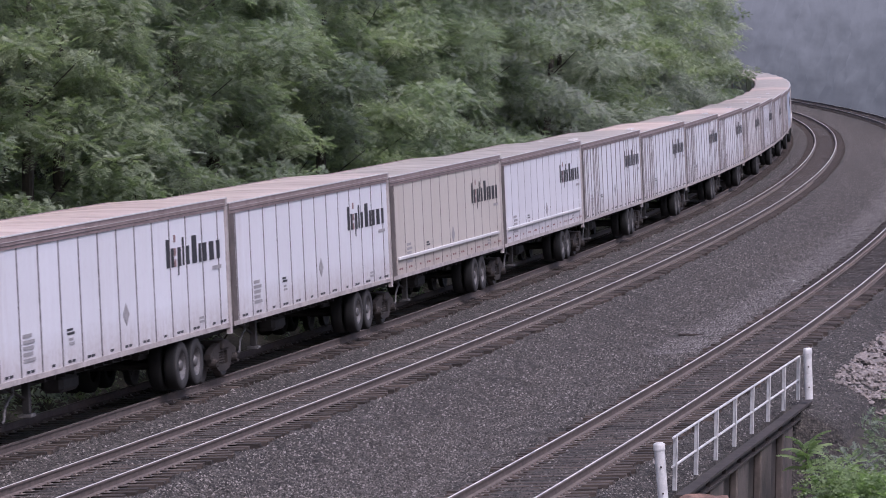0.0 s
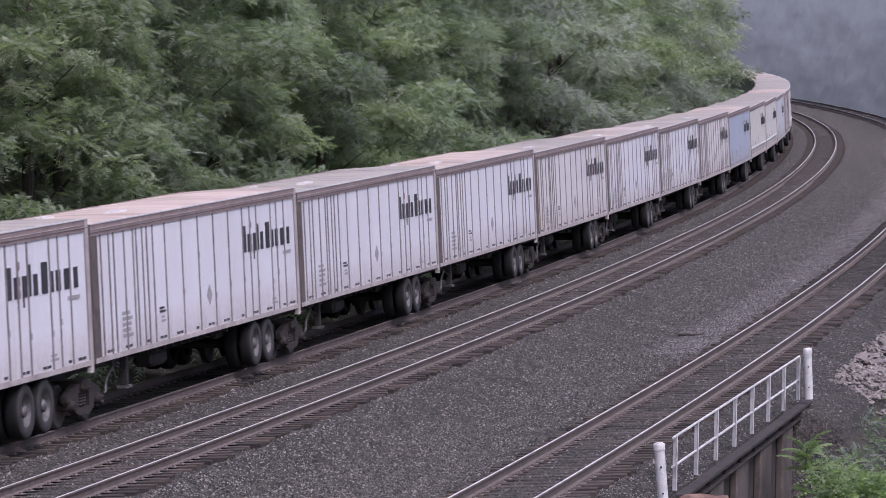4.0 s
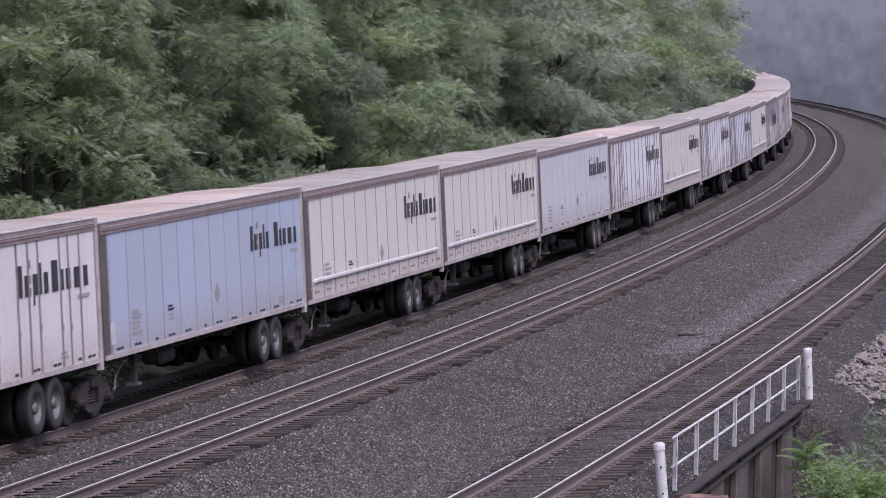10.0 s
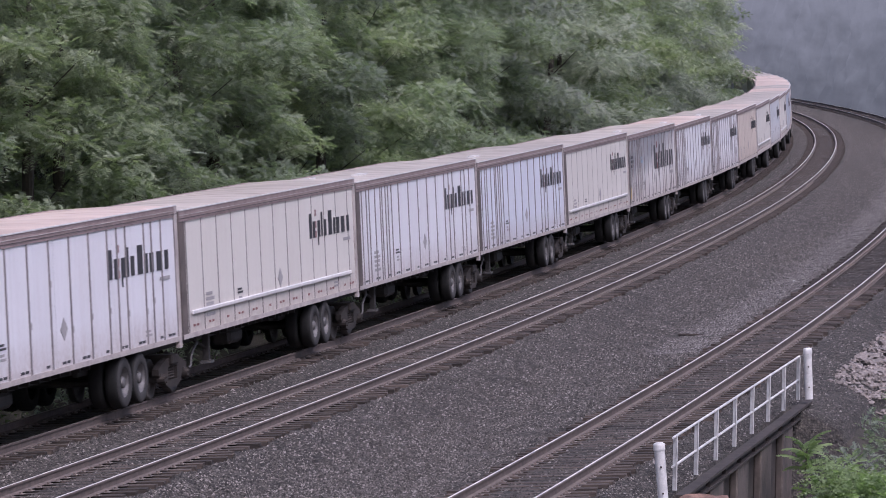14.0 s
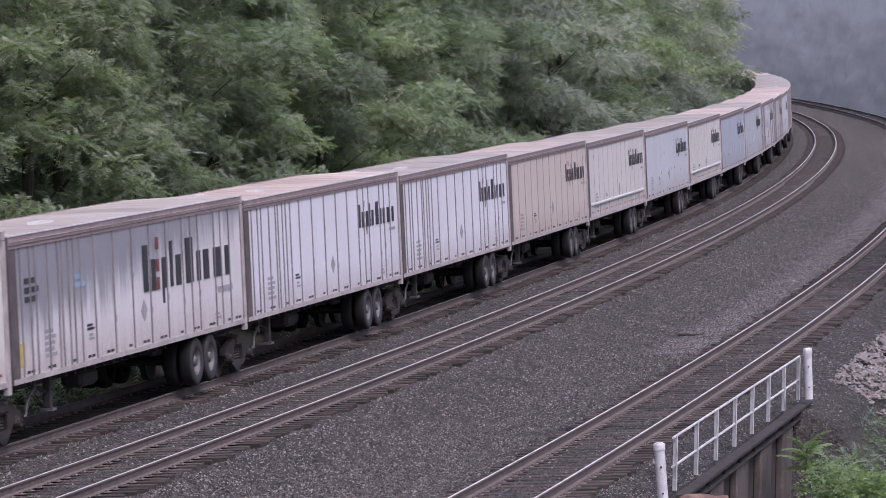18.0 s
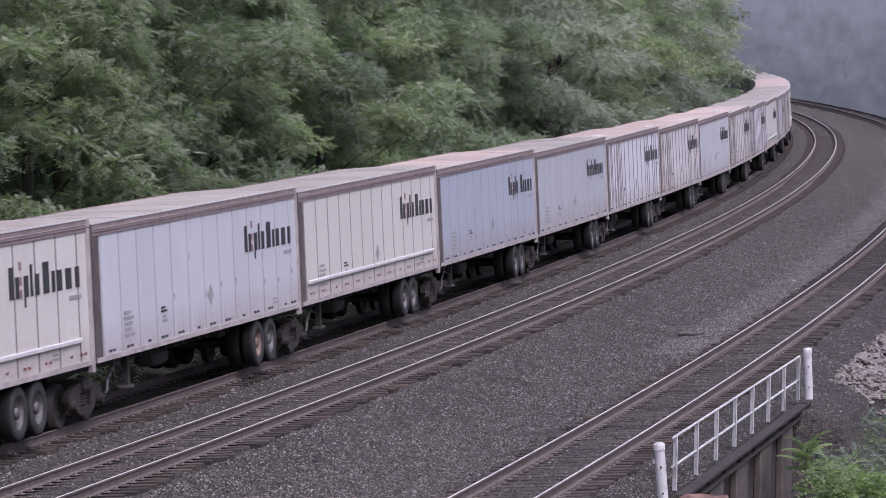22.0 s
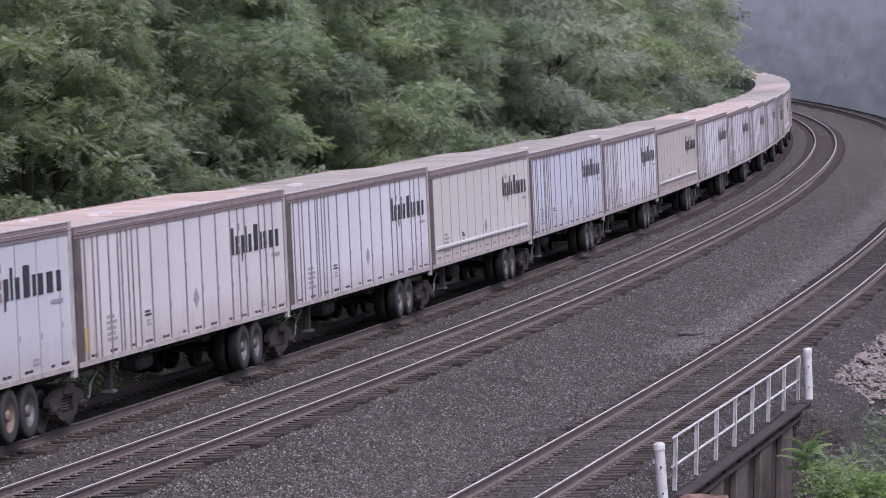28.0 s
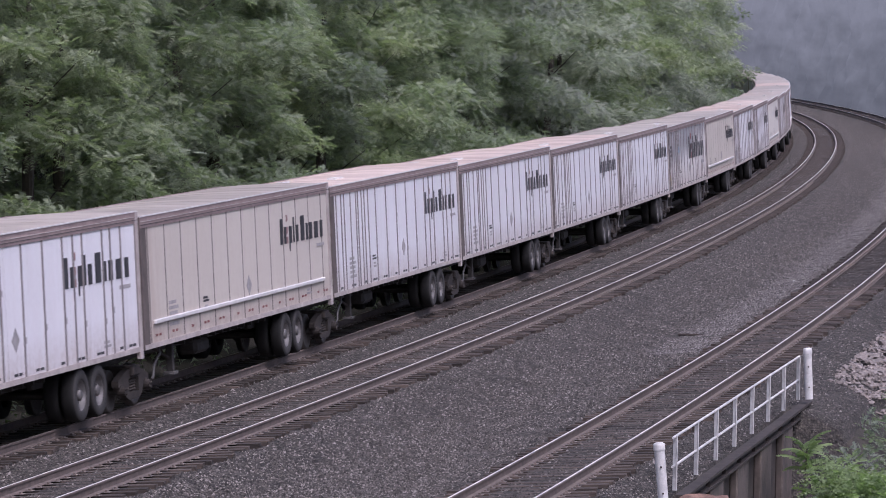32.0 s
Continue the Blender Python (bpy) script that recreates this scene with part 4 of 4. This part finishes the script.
for track, centre, s0, s1 in ((TRACKS[0], U_TRAIN, -20, 60), (TRACKS[1], U_MID, -22, 70), (TRACKS[2], U_RIGHT, -30, 45)):
    r = random.Random(int(centre * 10))
    s = s0
    while s < s1:
        part("sleeper", TIES[r.randrange(4)], None, track, "", tie_pose(s, centre, r))
        s += 0.5 + r.uniform(-0.04, 0.04)
    verts, faces = [], []
    cube = [(x, y, z) for x in (-1.3, 1.3) for y in (-0.115, 0.115) for z in (-0.18, 0.0)]
    quad = [(0, 1, 3, 2), (4, 6, 7, 5), (0, 4, 5, 1), (2, 3, 7, 6), (1, 5, 7, 3)]
    for a, b in ((-300, s0), (s1, 520)):
        s = a
        while s < b - 0.2:
            m = tie_pose(s, centre, r)
            n = len(verts)
            verts += [m @ Vector(c) for c in cube]
            faces += [tuple(n + i for i in q) for q in quad]
            s += 0.5
    plates, pf = [], []
    blocks = [(-0.17, 0.17, -0.08, 0.08, 0.0, 0.012), (-0.14, -0.1, 0.02, 0.06, 0.012, 0.045), (0.1, 0.14, -0.06, -0.02, 0.012, 0.045), (0.06, 0.11, 0.1, 0.13, -0.02, 0.03)]
    for s in np.arange(s0, s1 + 60, 0.5):
        for side in (-1, 1):
            for x0, x1, y0, y1, z0, z1 in blocks:
                n = len(plates)
                for y in (y0, y1):
                    for x, z in ((x0, z0), (x1, z0), (x1, z1), (x0, z1)):
                        plates.append(on_track(s + y, centre, side * GAUGE / 2 + x, z - 0.182))
                pf += [(n, n + 1, n + 2, n + 3), (n + 7, n + 6, n + 5, n + 4), (n + 1, n + 5, n + 6, n + 2), (n + 4, n, n + 3, n + 7), (n + 3, n + 2, n + 6, n + 7)]
    part("tie_plates", mesh_from("tie_plates", plates, pf, M_PLATE_PALE), None, track, "dusty steel plates, spikes and anchors under the rails")["kind"] = "stuff"
    far = part("sleepers_beyond", mesh_from("sleepers_beyond", verts, faces, M_TIE), None, track, "dark wooden sleepers running on along the track")
    far["kind"] = "stuff"


# ---------------------------------------------------------------- the small bridge at the edge
A, B = Vector((4.13, 68.7, 0.0)), Vector((7.86, 86.2, 0.0))
ALONG = (B - A).normalized()
ACROSS = Vector((ALONG.y, -ALONG.x, 0))


def railing():
    r = tagged(new("railing"), "white painted steel railing on the bridge edge", "railing")
    base = -0.36
    for k in range(8):
        p = A + (B - A) * k / 7
        bm = bmesh.new()
        box(bm, -0.034, 0.034, -0.01, 0.01, base, 0.6)
        box(bm, -0.034, -0.022, -0.036, 0.01, base, 0.6)
        part("post", bm, M_WHITE_STEEL, r, "", Matrix.Translation(p) @ Matrix.Rotation(math.atan2(ALONG.y, ALONG.x) + 1.2, 4, "Z"))
    for z in (0.59, 0.08):
        bm = bmesh.new()
        tube(bm, A - ALONG * 0.25 + Vector((0, 0, z)), B + ALONG * 0.15 + Vector((0, 0, z)), 0.024, n=10)
        part("rail", bm, M_WHITE_STEEL, r)
    return r


railing()


def marker_post(p, height, lean):
    ob = tagged(new("marker_post"), "round white post with a domed cap at the bridge end", "post", "white posts at the bridge ends")
    bm = bmesh.new()
    lathe(bm, [(0.09, -0.1), (0.09, height - 0.1)], 20, "z")
    part("shaft", bm, M_WHITE_STEEL, ob, "", None, True)
    bm = bmesh.new()
    lathe(bm, [(0.1, height - 0.12), (0.102, height - 0.03), (0.092, height - 0.008), (0.06, height + 0.008), (0.0, height + 0.012)], 20, "z")
    part("cap", bm, M_WHITE_STEEL, ob, "", None, True)
    for z in (height - 0.4, height - 0.85):
        bm = bmesh.new()
        tube(bm, (0, -0.085, z), (0, -0.107, z), 0.018, n=8)
        part("bolt", bm, M_PLATE, ob)
    ob.matrix_basis = Matrix.Translation(p) @ lean
    return ob


marker_post(Vector((3.8, 66.0, -0.36)), 1.12, pose(0, 0, 0, 0, -5.5, 0))
marker_post(Vector((8.07, 85.8, -0.2)), 1.02, pose(0, 0, 0, 0, -3, 0))


def bridge():
    b = tagged(new("bridge"), "small rail bridge with a dark steel edge girder on concrete walls", "bridge", kind="structure")
    a = A + ALONG * 0.8
    length = (B - A).length - 0.2
    frame_m = Matrix((ALONG, ACROSS, Vector((0, 0, 1)))).transposed().to_4x4()
    frame_m.translation = a
    b.matrix_basis = frame_m
    bm = bmesh.new()
    box(bm, -1.0, length, 0.05, 0.27, -0.46, -0.41)
    box(bm, -1.0, length, 0.1, 0.13, -0.62, -0.46)
    box(bm, -1.0, length, 0.05, 0.24, -0.66, -0.62)
    for k in range(9):
        box(bm, length * k / 8.4 + 0.1, length * k / 8.4 + 0.13, 0.13, 0.2, -0.62, -0.46)
    part("girder", bm, M_GIRDER, b, "dark rusty steel edge girder")
    boxed("deck", M_DARK_STEEL, b, 0, length, -1.6, 0.0, -0.9, -0.6)
    boxed("abutment", M_CONCRETE_SHADED, b, length * 0.05, length + 0.5, -1.0, 0.04, -6, -0.69)
    for k in range(5):
        x = length * (0.14 + 0.2 * k)
        boxed("pilaster", M_CONCRETE_PALE, b, x, x + 1.6, 0.03, 0.2, -6, -0.69, bevel=0.03)
    return b


bridge()

# ---------------------------------------------------------------- rubble on the bank
def stone_mesh(seed, flat):
    rs = np.random.RandomState(seed)
    bm = bmesh.new()
    box(bm, -0.5, 0.5, -0.34, 0.34, -0.5 * flat, 0.5 * flat)
    bmesh.ops.subdivide_edges(bm, edges=[e for e in bm.edges if abs((e.verts[0].co - e.verts[1].co).z) < 0.01], cuts=1)
    for v in bm.verts:
        v.co += Vector((0.055 * rs.normal(), 0.05 * rs.normal(), 0.16 * flat * rs.normal()))
    return bm


STONES = [to_mesh("stone", stone_mesh(40 + k, 0.14 + 0.05 * (k % 4)), M_ROCK) for k in range(7)]
rubble = tagged(new("rubble_pile"), "pile of pale grey broken stone slabs on the bank", "rubble")
r = random.Random(5)
for k in range(300):
    s_, f = r.uniform(17, 34), r.random()
    u_ = 9.95 + 1.6 * f
    p = line(s_, u_, 0)
    z = max(ballast_height(s_, u_), ground_height(s_, u_)) + r.uniform(-0.02, 0.1)
    size = r.uniform(0.1, 0.34) * (1.15 - 0.3 * abs(f - 0.5))
    part("stone", STONES[k % 7], None, rubble, "", pose(float(p[0]), float(p[1]), z, r.uniform(-22, 22), r.uniform(-22, 22), r.uniform(0, 360)) @ Matrix.Scale(size, 4))


def chips():
    """Small broken pieces and dirt between the slabs."""
    rr = random.Random(6)
    verts, faces = [], []
    for k in range(1800):
        s_, u_ = rr.uniform(14, 36), rr.uniform(9.75, 11.6)
        p = line(s_, u_, 0)
        z = max(ballast_height(s_, u_), ground_height(s_, u_)) + rr.uniform(0.0, 0.05)
        m = pose(float(p[0]), float(p[1]), z, rr.uniform(-30, 30), rr.uniform(-30, 30), rr.uniform(0, 360))
        a, b, c = rr.uniform(0.03, 0.11), rr.uniform(0.02, 0.06), rr.uniform(0.01, 0.035)
        n = len(verts)
        for x, y, h in ((-a, -b, -c), (a, -b * 0.8, -c), (a * 0.7, b, -c), (-a * 0.9, b * 0.8, -c), (-a * 0.8, -b * 0.8, c), (a * 0.9, -b * 0.6, c), (a * 0.5, b * 0.9, c), (-a * 0.7, b * 0.7, c)):
            verts.append(m @ Vector((x, y, h)))
        faces += [tuple(n + i for i in f) for f in ((4, 5, 6, 7), (0, 1, 5, 4), (1, 2, 6, 5), (2, 3, 7, 6), (3, 0, 4, 7))]
    return tagged(new("stone_chips", mesh_from("stone_chips", verts, faces, M_ROCK)), "small grey stone chips strewn over the bank", "stones", kind="stuff")


chips()


# loose stones over the ballast near the eye
def loose_stones(rs, s_, u_, mat, label):
    n = len(s_)
    P = line(s_, u_, 0)
    us = np.array(BALLAST_U)
    ss = np.concatenate([np.arange(-40, 180, 1.0), np.arange(180, 460, 6.0)])
    H = np.array([[ballast_height(a, b) for b in us] for a in ss])
    i, j = np.clip(np.searchsorted(ss, s_) - 1, 0, len(ss) - 2), np.clip(np.searchsorted(us, u_) - 1, 0, len(us) - 2)
    fs, fu = (s_ - ss[i]) / (ss[i + 1] - ss[i]), (u_ - us[j]) / (us[j + 1] - us[j])
    P[:, 2] = (H[i, j] * (1 - fu) + H[i, j + 1] * fu) * (1 - fs) + (H[i + 1, j] * (1 - fu) + H[i + 1, j + 1] * fu) * fs
    P[:, 2] += 0.008 + 0.016 * rs.rand(n)
    peak = np.array([(1, 0, -0.3), (-0.55, 0.85, -0.3), (-0.5, -0.9, -0.3), (0.1, 0.05, 0.55)], float)
    tri = np.array([(0, 1, 3), (1, 2, 3), (2, 0, 3)])
    V = peak[None] * ((0.015 + 0.022 * rs.rand(n) ** 2) * (1 + np.maximum(s_, 0) / 500))[:, None, None] * (0.55 + 0.9 * rs.rand(n, 4, 3))
    a = rs.rand(n) * 6.283
    c, sn = np.cos(a)[:, None], np.sin(a)[:, None]
    V = np.stack([V[..., 0] * c - V[..., 1] * sn, V[..., 0] * sn + V[..., 1] * c, V[..., 2]], -1) + P[:, None]
    F = (np.arange(n)[:, None, None] * 4 + tri[None]).reshape(-1)
    me = bpy.data.meshes.new("loose_ballast_stones")
    me.vertices.add(n * 4)
    me.vertices.foreach_set("co", V.astype(np.float32).ravel())
    me.loops.add(len(F))
    me.loops.foreach_set("vertex_index", F.astype(np.int32))
    me.polygons.add(n * 3)
    me.polygons.foreach_set("loop_start", np.arange(0, n * 9, 3, dtype=np.int32))
    me.update(calc_edges=True)
    me.materials.append(mat)
    return tagged(new("loose_ballast_stones", me), label, "stones", kind="stuff")


def loose_material(name, stops):
    m, nt, b = material(name, 0.85)
    geo = nt.nodes.new("ShaderNodeNewGeometry")
    nt.links.new(ramp(nt, geo.outputs["Random Per Island"], stops), b.inputs["Base Color"])
    return m


M_LOOSE = loose_material("loose_grey_stone", [(0.0, (0.006, 0.0054, 0.0047)), (0.4, (0.039, 0.034, 0.0305)), (0.82, (0.114, 0.101, 0.091)), (1.0, (0.27, 0.246, 0.23))])
M_LOOSE_PALE = loose_material("dusty_pale_stone", [(0.0, (0.05, 0.045, 0.045)), (0.5, (0.12, 0.11, 0.108)), (1.0, (0.24, 0.222, 0.22))])
rs = np.random.RandomState(9)
n = 400000
along, across = -22 + 470 * rs.rand(n) ** 2.6, -2.5 + 13.3 * rs.rand(n)
bed = (np.abs(across) < 1.35) | (np.abs(across - U_RIGHT) < 1.35)
across = np.where(bed & (rs.rand(n) < 0.72), 1.5 + 4.3 * rs.rand(n), across)
loose_stones(rs, along, across, M_LOOSE, "loose grey ballast stones strewn between the tracks")
# a dusty strip beside the outer track
n = 30000
along = 20 + 185 * rs.rand(n) ** 1.3
loose_stones(rs, along, 5.25 + 0.46 * rs.normal(size=n), M_LOOSE_PALE, "pale dusty ballast stones in a strip beside the track")


# ---------------------------------------------------------------- plants on the bank
def frond_mesh(seed, length):
    """A long feathery leaf: leaflets in pairs joined to one stalk."""
    rs = np.random.RandomState(seed)
    verts, faces, k = [], [], 14
    for i in range(k + 1):
        f = i / k
        x, z = length * f, 0.3 * length * f - 0.55 * length * f * f
        w = length * 0.34 * (1.0 - 0.7 * f) * (0.5 + 0.5 * min(1, f * 4))
        h = length * 0.05
        n = len(verts)
        verts += [(x - 0.004, -0.004, z), (x + 0.004, 0.004, z)]
        if i:
            faces.append((n - 8, n - 7, n + 1, n))
        for sgn in (-1, 1):
            dz = -(0.45 + 0.4 * rs.rand()) * w
            a = w * (0.9 + 0.2 * rs.rand())
            m = len(verts)
            verts += [(x + 0.3 * a + h, sgn * a * 0.5, z + dz * 0.3 + 0.006), (x + a * 0.5, sgn * a, z + dz), (x + 0.3 * a - h, sgn * a * 0.5, z + dz * 0.3)]
            faces.append((n + (sgn > 0), m, m + 1, m + 2))
    return mesh_from("frond", verts, faces, M_FROND)


FRONDS = [frond_mesh(60 + k, 0.5 + 0.06 * k) for k in range(3)]


def sapling(p, height, seed, fronds=16):
    ob = tagged(new("sapling"), "feathery bright green sapling with long fronds on the bank", "sapling", "plants on the bank")
    r = random.Random(seed)
    bm = bmesh.new()
    tube(bm, (0, 0, -0.3), (0.05, 0, height), 0.022, 0.01, 6)
    part("stem", bm, M_BARK, ob)
    for k in range(fronds):
        z = height * (0.62 + 0.38 * k / (fronds - 1))
        part("frond", FRONDS[k % 3], None, ob, "", pose(0.03, 0, z, 0, -10 - 30 * (k / fronds) + r.uniform(-12, 12), k * 137.5 + r.uniform(-15, 15)))
    ob.matrix_basis = Matrix.Translation(p)
    return ob


def bush(seed, height, spread, sprays, mat, label):
    rs = np.random.RandomState(seed)
    ob = tagged(new("shrub"), label, "shrub", "plants on the bank")
    n = 9
    c = np.stack([rs.normal(size=n) * spread * 0.4, rs.normal(size=n) * spread * 0.4, height * (0.25 + 0.6 * rs.rand(n))], 1)
    st = bmesh.new()
    for q in c:
        tube(st, (0, 0, -0.3), tuple(q), 0.02, 0.006, 5)
    part("stem", st, M_BARK, ob)
    part("foliage", leaves("foliage", spray_block(rs, sprays, c, np.full(n, 0.42 * spread), 0.4, 0.32, 0.075, 4), mat), None, ob)
    return ob


def bank_at(s_, u_):
    p = line(s_, u_, 0)
    return Vector((float(p[0]), float(p[1]), ground_height(s_, u_)))


sapling(Vector((7.38, 79.2, -1.95)), 1.3, 1, 14)
sapling(bank_at(-1.2, 12.4), 0.6, 2, 12)
shrubs = [bush(70, 0.8, 1.1, 520, M_FROND, "bright green leafy shrub on the bank"), bush(71, 0.55, 0.9, 380, M_LEAF_LIGHT, "low weedy green shrub on the bank"), bush(72, 0.95, 1.2, 560, M_FROND, "spreading bright green shrub on the bank")]
r = random.Random(8)
PLACES = [(0.3, 11.9, 1), (-0.2, 12.2, 2), (1.2, 12.0, 1), (0.6, 12.9, 2), (1.5, 12.0, 1), (-6.0, 11.6, 0), (0.2, 13.2, 0), (-3.0, 13.4, 2), (-7.5, 12.6, 2), (-0.4, 11.75, 0), (0.9, 12.3, 0), (1.6, 12.7, 2)]
seen = set()
for s_, u_, i in PLACES:
    m = Matrix.Translation(bank_at(s_, u_)) @ Matrix.Rotation(r.uniform(0, 6.28), 4, "Z")
    if i in seen:
        copy_thing(shrubs[i], m)
    else:
        shrubs[i].matrix_basis = m
        seen.add(i)


def undergrowth():
    """Weeds and low leaves over the bank beside the bridge."""
    rs = np.random.RandomState(31)
    n = 420
    s_, u_ = -12 + 46 * rs.rand(n), 10.9 + 5.0 * rs.rand(n)
    c = line(s_, u_, 0)
    c[:, 2] = [ground_height(a, b) + 0.08 for a, b in zip(s_, u_)]
    me = leaves("undergrowth", spray_block(rs, 8500, c, 0.3 + 0.3 * rs.rand(n), 0.2, 0.3, 0.07, 4), M_LEAF_DARK)
    return tagged(new("undergrowth", me), "low green weeds over the dark bank", "weeds", kind="stuff")


undergrowth()


# ---------------------------------------------------------------- small things on the ballast
def stake():
    ob = tagged(new("stake"), "thin dark wooden stake standing in the ballast", "stake")
    bm = bmesh.new()
    tube(bm, (0, 0, -0.15), (0.03, 0, 0.36), 0.014, 0.01, 6)
    part("shaft", bm, M_BARK, ob)
    ob.matrix_basis = Matrix.Translation((-0.2, 86.18, -0.47))


def old_stick():
    ob = tagged(new("old_stick"), "long dark weathered stick lying on the ballast", "stick")
    bm = bmesh.new()
    tube(bm, (-0.4, 0.1, 0.04), (0.1, 0.0, 0.06), 0.03, 0.028, 7)
    tube(bm, (0.1, 0.0, 0.06), (0.45, -0.12, 0.03), 0.028, 0.015, 7)
    part("wood", bm, M_TIE, ob)
    ob.matrix_basis = Matrix.Translation((6.75, 105.1, -0.46))


def red_block():
    bm = bmesh.new()
    bmesh.ops.create_icosphere(bm, subdivisions=3, radius=0.5)
    for v in bm.verts:
        q = 1 + 0.35 * noise.noise(v.co * 2.5) + 0.16 * noise.noise(v.co * 8.0)
        v.co = Vector((v.co.x * 1.1 * q, v.co.y * 0.9 * q, max(-0.3, min(0.3, v.co.z)) * 0.9 * q))
    ob = tagged(new("boulder", to_mesh("boulder", bm, M_RED_ROCK)), "reddish weathered boulder at the bridge end", "boulder")
    ob.matrix_basis = pose(4.62, 67.0, -0.55, 5, -6, 30)


stake()
old_stick()
red_block()
r = random.Random(77)
for k, (x, y, z) in enumerate([(13.42, 141.3, -0.44), (11.53, 128.6, -0.4)]):
    bm = bmesh.new()
    bmesh.ops.create_icosphere(bm, subdivisions=1, radius=0.06)
    for v in bm.verts:
        v.co = Vector((v.co.x * 1.5, v.co.y, v.co.z * 0.5)) * r.uniform(0.75, 1.2)
    tagged(new("pale_stone", to_mesh("pale_stone", bm, M_WHITE_STEEL)), "pale stone lying on the grey ballast", "stone", "pale stones on the ballast").matrix_basis = pose(x, y, z, 0, 0, 60 * k)

motions()
